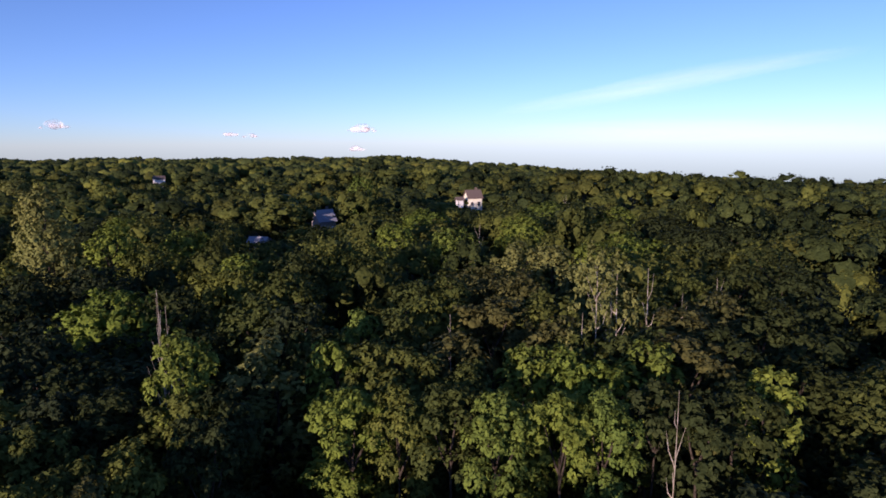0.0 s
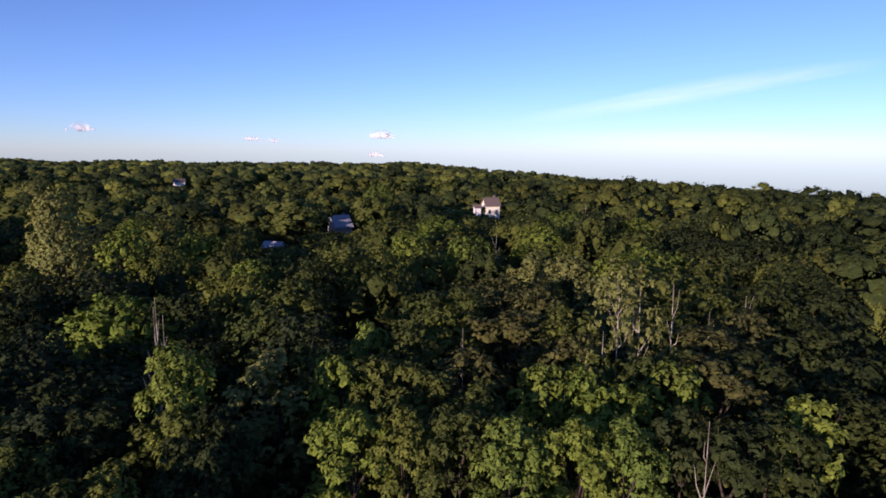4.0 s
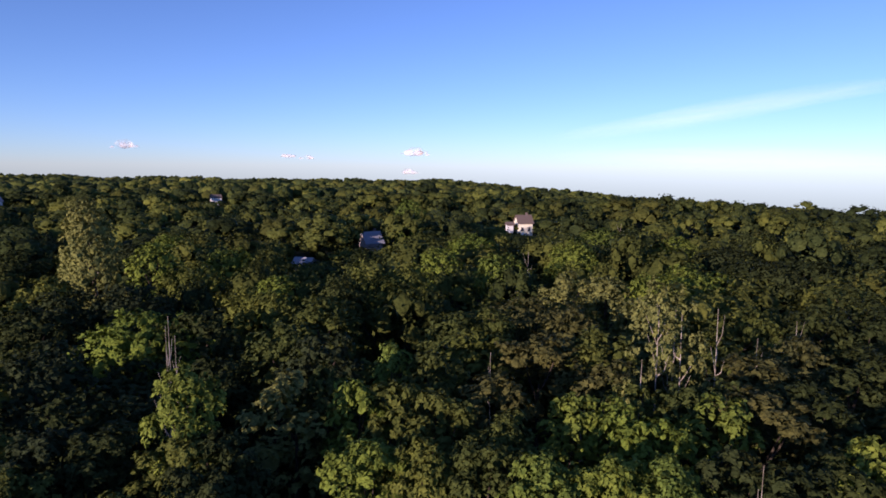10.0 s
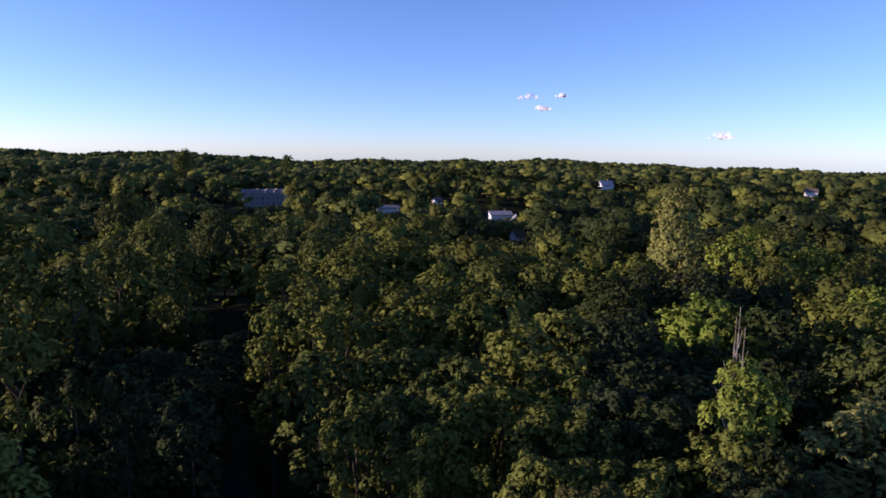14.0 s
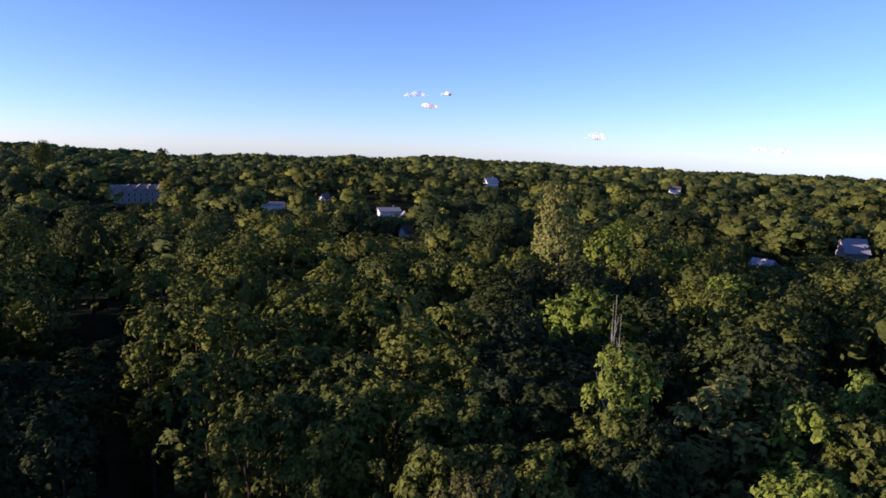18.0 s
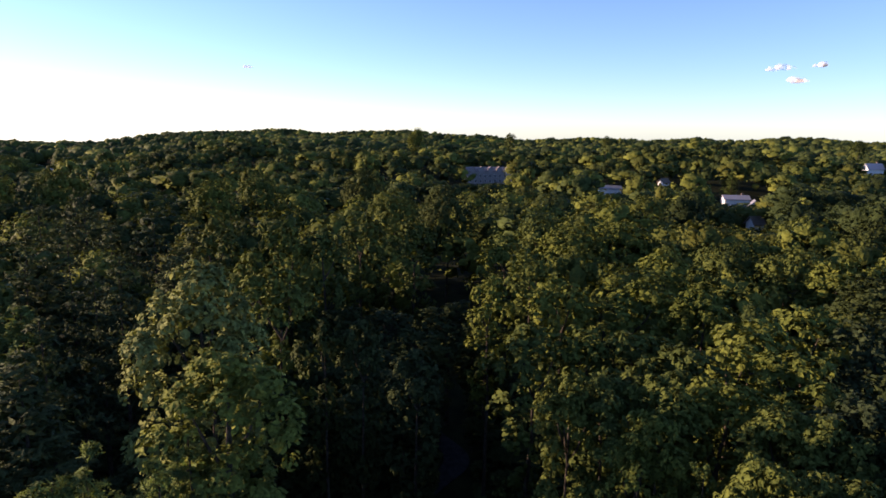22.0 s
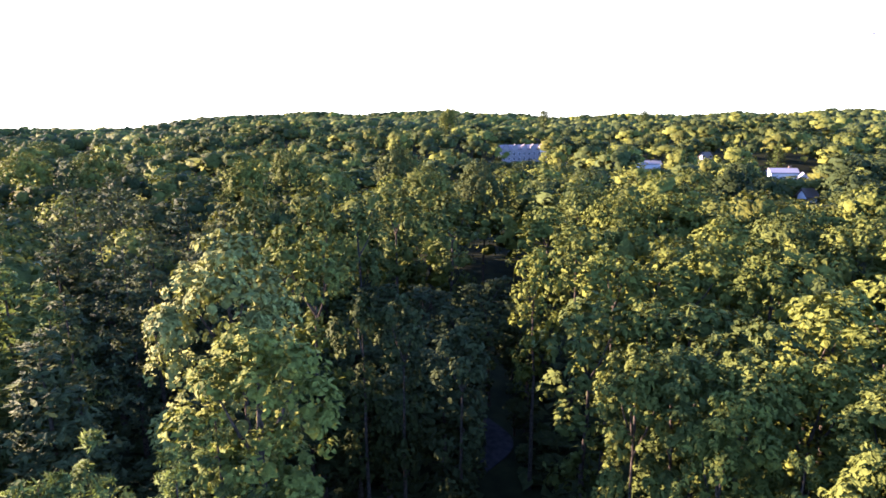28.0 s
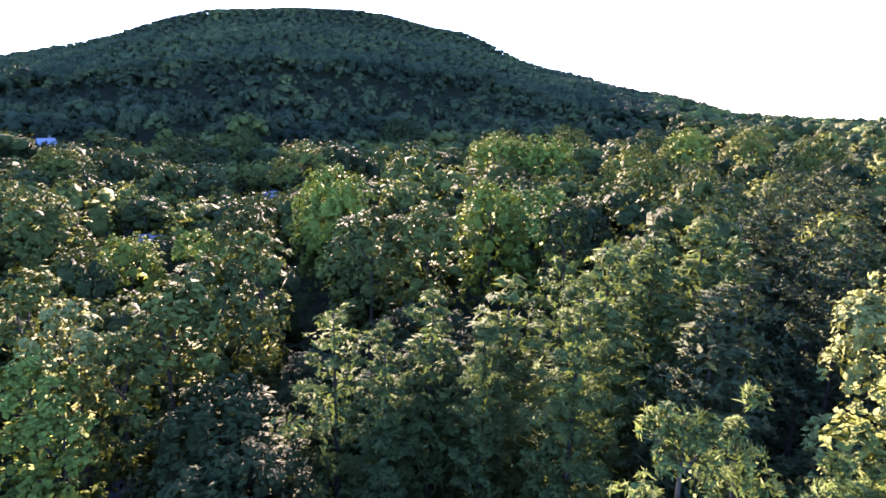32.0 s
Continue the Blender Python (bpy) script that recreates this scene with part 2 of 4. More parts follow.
def trunk_line(rng, top, lean=0.3, n=6):
    z = np.linspace(0, top, n)
    return np.stack([np.cumsum(rng.normal(0, lean, n)) * 0.4, np.cumsum(rng.normal(0, lean, n)) * 0.4, z], 1)


def broadleaf(seed, mat, label, detail, wide=4.3, low=9.0, high=20.0, trunk_mat=None, name="broadleaf_tree"):
    rng = np.random.default_rng(seed)
    near = detail == "near"
    centres, radii = lobes_of(rng, int((14 if near else 10) * wide ** 0.85 + (9 if near else 0)), wide, low, high)
    line = trunk_line(rng, high * 0.82)
    trunk = Soup()
    tube(trunk, line, np.linspace(0.30, 0.07, len(line)))
    limbs = []
    for c in centres[2 : 2 + (4 if near else 2)]:
        start = np.array([np.interp(c[2] - 3.0, line[:, 2], line[:, k]) for k in range(3)])
        s = Soup()
        tube(s, [start, (start + c) / 2 - (0, 0, 0.3), c], [0.11, 0.07, 0.02], 5)
        limbs.append(s)
    mid = np.array([0, 0, (low + high) / 2 - 1])
    tufts, leaves, length, spread = (19, 11, 0.34, 0.34) if near else (12, 6, 0.52, 0.42)
    crown = foliage_soup(rng, centres, radii, mid, tufts, leaves, length, spread, 0.30 if near else 0.40).mesh("crown", mat, True)
    return tree_parts(name, trunk, limbs, crown, trunk_mat or bark, label)


def pine(seed, label, detail, high=22.0, wide=4.8, droop=0.0, mat=None):
    """A white pine: uneven tiers of feathery boughs that turn up at their ends."""
    rng = np.random.default_rng(seed)
    line = trunk_line(rng, high * 0.95, 0.12)
    trunk, crown, limbs = Soup(), Soup(), []
    tube(trunk, line, np.linspace(0.28, 0.03, len(line)))
    near = detail != "mid"
    n, size = {"fine": (22, (0.27, 0.06, 0.22)), "near": (17, (0.36, 0.085, 0.25)), "mid": (7, (0.60, 0.19, 0.33))}[detail]
    up = np.array([0, 0, 1.0])
    for level, z in enumerate(np.arange(high * 0.26, high * 0.97, 1.45 if wide > 3 else 0.95)):
        f = (z / high - 0.26) / 0.72
        shape = wide * min(1.0, 1.75 * (1.03 - f) ** 0.85) * rng.uniform(0.85, 1.1)
        count = 6 if f < 0.75 else 4
        for k in range(count):
            ang = level * 1.1 + k * 2 * math.pi / count + rng.normal(0, 0.3)
            reach = shape * rng.uniform(0.55, 1.15)
            out, side = np.array([math.cos(ang), math.sin(ang), 0]), np.array([math.sin(ang), -math.cos(ang), 0])
            base = z + rng.normal(0, 0.35)
            foot = np.array([np.interp(base, line[:, 2], line[:, 0]), np.interp(base, line[:, 2], line[:, 1]), base])
            curve = lambda u: 0.20 * reach * u ** 2 + (0.34 * f - 0.04 - droop) * reach * u
            if near and k % 3 == 0 and level % 3 == 0:
                u = np.linspace(0.1, 1, 5)
                s = Soup()
                tube(s, foot + out * (reach * u)[:, None] + up * curve(u)[:, None], [0.06, 0.05, 0.04, 0.03, 0.015], 4)
                limbs.append(s)
            sprays = int(5 + 3.4 * reach) if near else int(3 + 2.0 * reach)
            w = 1 - 0.72 * rng.uniform(0, 1, sprays) ** 1.6
            fan = rng.normal(0, 0.22, sprays) * reach * (0.35 + 0.65 * w)
            at = foot + out * (reach * w)[:, None] + up * (curve(w) + rng.normal(0.04, 0.10, sprays))[:, None] + side * fan[:, None]
            at = np.repeat(at, n, 0)
            off = unit(rng.normal(0, 1, at.shape) + out * 0.7 + up * 0.45)
            cards(crown, at + off * size[2] * (1, 1, 0.55), off * 0.2 + up * 0.6, size[0], size[1], rng, 0.5, 0.5 * off + 0.45 * out + 0.6 * up)
    m = 500 if near else 170
    z = rng.uniform(high * 0.24, high * 0.88, m)
    r = wide * np.minimum(1.0, 1.75 * (1.03 - (z / high - 0.26) / 0.72) ** 0.85) * rng.uniform(0.05, 0.5, m)
    ang = rng.uniform(0, 6.28, m)
    out = np.stack([np.cos(ang), np.sin(ang), 0.3 + 0 * ang], 1)
    cards(crown, np.stack([out[:, 0] * r, out[:, 1] * r, z], 1), out, 0.6, 0.26, rng, 0.6, out)
    return tree_parts("pine_tree", trunk, limbs, crown.mesh("crown", mat or needle_green, True), bark, label, "pine")


def snag(seed, label, high=17.0, leafy=0.0):
    """A bare, bleached trunk that forks into a few upright limbs."""
    rng = np.random.default_rng(seed)
    line = trunk_line(rng, high, 0.25)
    trunk, limbs = Soup(), []
    tube(trunk, line, np.linspace(0.15, 0.02, len(line)))
    tips = []
    for k in range(7):
        z = high * rng.uniform(0.6, 0.92)
        foot = np.array([np.interp(z, line[:, 2], line[:, i]) for i in range(3)])
        ang = rng.uniform(0, 6.28)
        tip = foot + np.array([math.cos(ang), math.sin(ang), 1.3]) * rng.uniform(0.6, 1.5)
        s = Soup()
        tube(s, [foot, (foot + tip) / 2 + (0.1, 0.1, -0.2), tip], [0.05, 0.03, 0.01], 5)
        limbs.append(s)
        tips.append(tip)
    crown = None
    if leafy:
        tips = np.array(tips + [line[-1]])
        crown = foliage_soup(rng, tips, np.full(len(tips), leafy), np.array([0, 0, high * 0.7]), 10, 12, 0.30, 0.3, 0).mesh("crown", leaf_pale, True)
    return tree_parts("dead_tree" if not leafy else "birch_tree", trunk, limbs, crown, bark_pale, label, "tree")


def paint(name, col, rough=0.7, scale=3.0):
    m, nodes, links, p = material(name, rough)
    f = noise_tex(nodes, links, scale, 4.0)
    links.new(ramp(nodes, links, f, [(0.3, tuple(0.86 * c for c in col)), (0.7, col)]), p.inputs["Base Color"])
    return m


white_siding = paint("white_siding", (0.78, 0.78, 0.76))
cream_siding = paint("cream_siding", (0.84, 0.79, 0.62))
grey_siding = paint("grey_siding", (0.36, 0.31, 0.29))
flat_roof = paint("flat_roof", (0.24, 0.19, 0.18), 0.85, 6.0)
slate_roof = paint("slate_roof", (0.27, 0.28, 0.32), 0.8, 6.0)
brown_roof = paint("brown_roof", (0.15, 0.11, 0.09), 0.85, 6.0)
white_trim = paint("white_trim", (0.82, 0.82, 0.80))
window_glass, _, _, wg = material("window_glass", 0.08)
wg.inputs["Base Color"].default_value = (0.03, 0.035, 0.045, 1)


def box(sx, sy, sz, cx=0.0, cy=0.0, cz=0.0):
    """A box with slightly bevelled edges, standing on cz."""
    bm = bmesh.new()
    bmesh.ops.create_cube(bm, size=1, matrix=Matrix.Translation((cx, cy, cz + sz / 2)) @ Matrix.Diagonal((sx, sy, sz, 1)))
    bmesh.ops.bevel(bm, geom=bm.edges[:], offset=0.03 * min(sx, sy, sz) + 0.004, segments=1, affect="EDGES")
    return bm


def gable(sx, sy, eave, ridge, over=0.45, thick=0.22):
    """A pitched roof with overhanging eaves, its ridge along x."""
    bm = bmesh.new()
    x, y = sx / 2 + over, sy / 2 + over
    slope = (ridge - eave) / (sy / 2)
    low = eave - over * slope
    prof = [(-y, low), (0, ridge), (y, low), (y, low + thick), (0, ridge + thick * 1.2), (-y, low + thick)]
    ends = [[bm.verts.new((s * x, a_, b_)) for a_, b_ in prof] for s in (-1, 1)]
    n = len(prof)
    for i in range(n):
        bm.faces.new((ends[0][i], ends[0][(i + 1) % n], ends[1][(i + 1) % n], ends[1][i]))
    bm.faces.new((ends[0][0], ends[0][1], ends[0][4], ends[0][5])), bm.faces.new((ends[0][1], ends[0][2], ends[0][3], ends[0][4]))
    bm.faces.new((ends[1][0], ends[1][5], ends[1][4], ends[1][1])), bm.faces.new((ends[1][1], ends[1][4], ends[1][3], ends[1][2]))
    bmesh.ops.recalc_face_normals(bm, faces=bm.faces)
    return bm


def walls(sx, sy, eave, ridge):
    """House walls with gable ends."""
    bm = bmesh.new()
    x, y = sx / 2, sy / 2
    prof = [(-y, -1.5), (y, -1.5), (y, eave), (0, ridge - 0.05), (-y, eave)]
    ends = [[bm.verts.new((s * x, a_, b_)) for a_, b_ in prof] for s in (-1, 1)]
    bm.faces.new(ends[0]), bm.faces.new(ends[1][::-1])
    for i in range(5):
        bm.faces.new((ends[0][i], ends[1][i], ends[1][(i + 1) % 5], ends[0][(i + 1) % 5]))
    bmesh.ops.recalc_face_normals(bm, faces=bm.faces)
    return bm


def part(name, bm, mat, parent, label="", at=None):
    me = bpy.data.meshes.new(name)
    bm.to_mesh(me)
    bm.free()
    me.materials.append(mat)
    ob = new(name, me)
    ob.parent = parent
    if at is not None:
        ob.matrix_basis = at
    return tagged(ob, label)


def add_window(root, x, y, z, facing, wide=0.95, high=1.35):
    """A framed window on the wall; facing: the turn about z of its outside."""
    at = pose(x, y, z, 0, 0, facing)
    frame_bm = box(wide + 0.2, 0.10, 0.10, 0, -0.03, high)
    for args in ((wide + 0.26, 0.14, 0.08, 0, -0.05, -0.08), (0.10, 0.10, high, -wide / 2 - 0.05, -0.03, 0), (0.10, 0.10, high, wide / 2 + 0.05, -0.03, 0), (wide, 0.06, 0.05, 0, -0.03, high / 2)):
        extra = box(*args)
        me = bpy.data.meshes.new("tmp")
        extra.to_mesh(me)
        extra.free()
        frame_bm.from_mesh(me)
        bpy.data.meshes.remove(me)
    w = part("window", frame_bm, white_trim, root, "white window frame", at)
    part("pane", box(wide, 0.04, high, 0, 0.0, 0), window_glass, w, "dark glass pane")


def house(x, y, z, turn, sx, sy, eave, ridge, wall_mat, roof_mat, label, storeys=2, bays=3, chimney=True, dormers=0):
    root = new("house")
    root.matrix_basis = pose(x, y, z, 0, 0, turn)
    part("wall", walls(sx, sy, eave, ridge), wall_mat, root)
    roof = part("roof", gable(sx, sy, eave, ridge), roof_mat, root)
    for s in range(storeys):
        zz = 0.9 + s * 2.7
        if zz + 1.5 > eave + 0.6:
            break
        for k in range(bays):
            xx = (k + 0.5) / bays * sx - sx / 2
            if s == 0 and k == bays // 2:
                d = part("door", box(1.0, 0.12, 2.05, 0, 0, 0), brown_roof, root, "brown front door", pose(xx, -sy / 2 - 0.03, 0))
                part("handle", box(0.05, 0.06, 0.14, 0.38, -0.09, 1.0), white_trim, d)
                continue
            add_window(root, xx, -sy / 2 - 0.03, zz, 0)
        for side, f in ((-1, -90), (1, 90)):
            for k in (-1, 1):
                add_window(root, side * (sx / 2 + 0.03), k * sy * 0.22, zz, f)
    if chimney:
        part("chimney", box(0.8, 0.8, 1.9, sx * 0.28, sy * 0.12, ridge - 0.9), brown_roof, roof, "brick chimney")
    for k in range(dormers):
        xx = (k + 0.5) / dormers * sx - sx / 2
        dz = eave - 0.1
        d = part("dormer", walls(2.2, 2.6, 1.7, 2.7), white_siding if k == dormers - 1 else wall_mat, root, "gabled dormer", pose(xx, -sy / 2 + 0.6, dz, 0, 0, 90))
        part("dormer_roof", gable(2.2, 2.6, 1.7, 2.7, 0.25, 0.15), roof_mat, d)
    return tagged(root, label, "house", group="houses in the woods")


# ---------------------------------------------------------------- clouds
cloud_white, cn, cl, cp = material("cloud_white", 1.0)
cp.inputs["Base Color"].default_value = (0.92, 0.90, 0.92, 1)
cp.inputs["Specular IOR Level"].default_value = 0.0
edge, thin, blend = cn.new("ShaderNodeTexNoise"), cn.new("ShaderNodeBsdfTransparent"), cn.new("ShaderNodeMixShader")
edge.inputs["Scale"].default_value, edge.inputs["Detail"].default_value = 0.03, 6.0
cg = cn.new("ShaderNodeNewGeometry")
cl.new(cg.outputs["Position"], edge.inputs["Vector"])
cl.new(ramp(cn, cl, edge.outputs["Fac"], [(0.38, (0, 0, 0)), (0.66, (0.34, 0.34, 0.34))]), blend.inputs[0])
cl.new(thin.outputs[0], blend.inputs[1]), cl.new(cp.outputs[0], blend.inputs[2])
cl.new(blend.outputs[0], cn["Material Output"].inputs["Surface"])


def cirrus_material(name, col, most, scale):
    m, nodes, links, p = material(name, 1.0)
    p.inputs["Base Color"].default_value, p.inputs["Specular IOR Level"].default_value = (*col, 1), 0.0
    tc, n, fade = nodes.new("ShaderNodeTexCoord"), nodes.new("ShaderNodeTexNoise"), nodes.new("ShaderNodeTexGradient")
    n.inputs["Scale"].default_value, n.inputs["Detail"].default_value = scale, 6.0
    fade.gradient_type = "SPHERICAL"
    links.new(tc.outputs["Object"], n.inputs["Vector"]), links.new(tc.outputs["Object"], fade.inputs["Vector"])
    f = mix(nodes, links, "MULTIPLY", 1.0, ramp(nodes, links, n.outputs["Fac"], [(0.25, (0.35, 0.35, 0.35)), (0.75, (1, 1, 1))]), ramp(nodes, links, fade.outputs["Fac"], [(0.0, (0, 0, 0)), (0.7, (most, most, most))]))
    t, s = nodes.new("ShaderNodeBsdfTransparent"), nodes.new("ShaderNodeMixShader")
    links.new(f, s.inputs[0]), links.new(t.outputs[0], s.inputs[1]), links.new(p.outputs[0], s.inputs[2])
    links.new(s.outputs[0], nodes["Material Output"].inputs["Surface"])
    return m


cirrus_white = cirrus_material("cirrus_white", (0.95, 0.95, 0.97), 0.16, 3.0)
haze_bank = cirrus_material("haze_bank", (0.78, 0.72, 0.82), 0.14, 2.2)


def from_eye(az, el, far):
    a_, e_ = radians(az), radians(el)
    return Vector((-math.sin(a_) * math.cos(e_) * far, math.cos(a_) * math.cos(e_) * far, 32 + math.sin(e_) * far))


def cloud(az, el, wide, seed):
    """A small fair-weather cloud, of puffs on a flat base."""
    r_ = np.random.default_rng(seed)
    s = Soup()
    for k in range(10):
        u = r_.uniform(-1, 1)
        q = wide * 0.18 * (1.15 - abs(u)) * r_.uniform(0.6, 1.1)
        s.add((u * wide * 0.42, r_.normal(0, 0.08) * wide, q * 0.45 + r_.uniform(0, 0.05) * wide) + ICO2[0] * (q * 1.3, q, q * 0.7) * (1 + r_.normal(0, 0.08, (len(ICO2[0]), 1))), ICO2[1])
    ob = new("cloud", s.mesh("cloud", cloud_white, True))
    ob.matrix_basis = Matrix.Translation(from_eye(az, el, 3000)) @ pose(0, 0, 0, 0, 0, az)
    ob.visible_shadow = False
    return tagged(ob, "small white fair-weather cloud low in the blue sky", "cloud", group="fair-weather clouds")


def streak(az, el, wide, tall, tilt, mat, label):
    """A thin veil of cloud, slightly bowed."""
    x, z = np.meshgrid(np.linspace(-1, 1, 25), np.linspace(-1, 1, 7))
    v = np.stack([x, 0.2 * x ** 2 + 0.05 * z, z + 0.5 * np.sin(2.2 * x)], -1).reshape(-1, 3)
    i, j = np.meshgrid(np.arange(6), np.arange(24), indexing="ij")
    q = (i * 25 + j).ravel()
    ob = new("cirrus_cloud", mesh_of("cirrus_cloud", v, np.concatenate([np.stack([q, q + 1, q + 26], 1), np.stack([q, q + 26, q + 25], 1)]), mat, True))
    ob.matrix_basis = Matrix.Translation(from_eye(az, el, 3200)) @ pose(0, 0, 0, 0, tilt, az) @ Matrix.Diagonal((wide, wide * 0.2, tall, 1))
    ob.visible_shadow = False
    return tagged(ob, label, "cloud")


# ---------------------------------------------------------------- terrain
EYE = 32.0
AZ = np.array([-180, -60, -33, 0, 21, 33, 48, 56, 64, 73, 85, 91, 98, 105, 108, 111.4, 118.4, 125.4, 130.0, 136.0, 139.4, 145.4, 150.2, 156, 161, 171, 180], float)
RIM = np.array([-1.5, -3.6, -3.4, -1.25, -0.95, -0.65, -0.65, -0.9, -0.8, -0.45, -0.4, -0.5, -1.1, -1.2, -0.9, 0.1, 1.2, 3.0, 4.8, 6.2, 6.4, 6.4, 5.9, 4.2, 2.7, 0.2, -1.5])


def canopy(x, y):
    """Height of the tops of the woods over the ground's zero."""
    r, az = np.hypot(x, y), np.degrees(np.arctan2(-x, y))
    rim = np.interp(az, AZ, RIM)
    hill = np.clip((az - 106) / 14, 0, 1) * np.clip((180 - az) / 10, 0, 1)
    far = 900 - 280 * hill
    top = far * np.tan(np.radians(rim))
    near = np.interp(r, [0, 40, 90, 160, 280], [-12.0, -12.3, -13.2, -15, -16])
    f = np.clip((r - 230) / (far - 230), 0, 1)
    rise = near + (top - near) * (f * f * (3 - 2 * f) * (1 - hill) + hill * f ** 1.25)
    back = np.clip((r - far) / (0.5 * far), 0, 1)
    rise = np.where(r > far, r * np.tan(np.radians(rim - 1.6 * back)), rise)
    wave = 0.9 * np.sin(x / 23 + 1) * np.sin(y / 19) + (2.6 * np.sin(x / 31 + 2) * np.sin(y / 27 + 1) + 3.5 * np.sin(x / 83 + y / 120) * np.sin(y / 71 + 1)) * np.clip((r - 60) / 120, 0, 1)
    dip = (2.0 * np.clip((az - 108) / 14, 0, 1) + 4.0 * np.clip((az - 136) / 12, 0, 1)) * np.clip((r - 34) / 20, 0, 1) * np.clip((240 - r) / 90, 0, 1)
    dip = dip + 3.0 * np.clip((-18 - az) / 12, 0, 1) * np.clip((az + 75) / 20, 0, 1) * np.clip((r - 110) / 60, 0, 1) * np.clip((700 - r) / 200, 0, 1)
    return EYE + rise + wave - dip


# House plots: place, level of the plot and how far it is cleared.
PLOTS = [
    (28.0, 226.9, 5.7, 6.6),
    (-23.4, 196.8, 4.0, 6.8),
    (-32.7, 144.5, 7.5, 6.0),
    (-143.7, 394.0, 7.6, 7.0),
    (-222.3, 307.6, 9.6, 7.5),
    (-115.6, 122.3, 6.3, 5.4),
    (-189.9, 189.7, 1.2, 9.0),
    (-179.6, 188.8, 2.4, 6.5),
    (-228.9, 159.1, 2.8, 9.0),
    (-223.7, 183.0, 6.0, 5.7),
    (-327.4, 146.4, -1.4, 17.5),
    (-467.8, -103.1, -1.0, 14.0),
    (-85.4, -124.4, 2.8, 5.3),
    (-70.0, -221.0, 8.2, 4.0),
    (22.7, 223.1, 10.2, 2.4),
    (-47.7, -99.7, 2.2, 2.8),
]


def ground(x, y):
    z = canopy(x, y) - np.interp(np.hypot(x, y), [0, 300, 480], [20.0, 20.0, 8.0])
    az = np.degrees(np.arctan2(-x, y))
    z = z + 4.0 * np.clip((np.hypot(x, y) - 420) / 60, 0, 1) * np.clip((az - 112) / 8, 0, 1) * np.clip((180 - az) / 10, 0, 1)
    for px, py, pz, pr in PLOTS:
        z = z + (pz - z) * np.exp(-(((x - px) ** 2 + (y - py) ** 2) / (1.6 * pr) ** 2) ** 2)
    return z


def in_view_of_house(x, y):
    """Whether a tree here would stand on a plot or on the slope below it."""
    r, az = math.hypot(x, y), math.atan2(-x, y)
    for px, py, pz, pr in PLOTS:
        q, paz = math.hypot(px, py), math.atan2(-px, py)
        if (x - px) ** 2 + (y - py) ** 2 < (0.8 * pr) ** 2:
            return 2
        if 0.55 * q < r < q and abs(az - paz) * q < 0.45 * pr + 5.2:
            return 1
    return 0


rings = np.concatenate([[0], np.geomspace(4, 1400, 190), np.geomspace(1500, 4600, 12)])
turns = np.radians(np.arange(0, 360, 2))
gx = -np.sin(turns)[None] * rings[:, None]
gy = np.cos(turns)[None] * rings[:, None]
gv = np.stack([gx, gy, ground(gx, gy)], -1).reshape(-1, 3)
m_ = len(turns)
i_, j_ = np.meshgrid(np.arange(len(rings) - 1), np.arange(m_), indexing="ij")
q0, q1 = i_ * m_ + j_, i_ * m_ + (j_ + 1) % m_
gt = np.concatenate([np.stack([q0, q0 + m_, q1 + m_], -1).reshape(-1, 3), np.stack([q0, q1 + m_, q1], -1).reshape(-1, 3)])
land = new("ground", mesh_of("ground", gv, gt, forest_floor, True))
tagged(land, "dark woodland floor of leaf litter on rolling hills", "ground", kind="structure")

# ---------------------------------------------------------------- trees, one model of each kind
KINDS = {
    "green": (leaf_green, "broad-crowned green oak tree in the woods"),
    "dark": (leaf_shaded, "dark green broadleaf tree in the woods"),
    "bright": (leaf_sunlit, "bright green sunlit broadleaf tree in the woods"),
    "pale": (leaf_pale, "pale yellow-green tree with light leaves"),
    "brown": (leaf_brown, "brownish green broadleaf tree with dry leaves"),
}
SHAPES = ((2.6, 4.5), (3.6, 4.5), (4.8, 4.5), (6.0, 5.0))        # reach of the crown, height of its lowest boughs
PINES = (2.2, 3.4, 4.8)
models = {}


def model_of(kind, detail, wide, lift):
    """One tree of the kind, built when it is first wanted."""
    reaches = [q for q, _ in SHAPES] if kind in KINDS else PINES
    shape = min(range(len(reaches)), key=lambda n: abs(reaches[n] - wide)) if kind not in ("snag", "birch", "spruce") else 0
    pick = random.randrange(3 if kind in ("snag", "birch") else 2)
    if kind in ("spruce", "snag", "birch"):
        detail = "near"
    if (kind, detail, shape, pick, lift) not in models:
        seed = 100 + 37 * pick + 7 * shape + (400 if detail == "mid" else 0)
        if kind in KINDS:
            ob = broadleaf(seed + 11 * list(KINDS).index(kind), *KINDS[kind], detail, SHAPES[shape][0], SHAPES[shape][1] + (4.5 if lift or detail == "mid" else 0.0))
        elif kind == "snag":
            ob = snag(400 + pick, "bare bleached dead tree standing among green crowns")
        elif kind == "birch":
            ob = snag(410 + pick, "pale-trunked birch with thin yellow-green leaves", 17.0, 1.0)
        elif kind == "spruce":
            ob = pine(320, "drooping yellow-green spruce among the oaks", "near", wide=3.2, droop=0.35)
        elif kind == "fir":
            ob = pine(340 + pick, "dark green pine in the woods, shade put into its needle colour", detail, wide=PINES[shape], mat=needle_shaded)
        else:
            ob = pine(300 + pick, "tall white pine with feathery grey-green boughs", detail, wide=PINES[shape])
        models[kind, detail, shape, pick, lift] = ob
    reach = {"snag": 2.2, "birch": 2.6, "spruce": 4.2}.get(kind, reaches[shape])
    return models[kind, detail, shape, pick, lift], reach


LANE_AZ = radians(68.5)
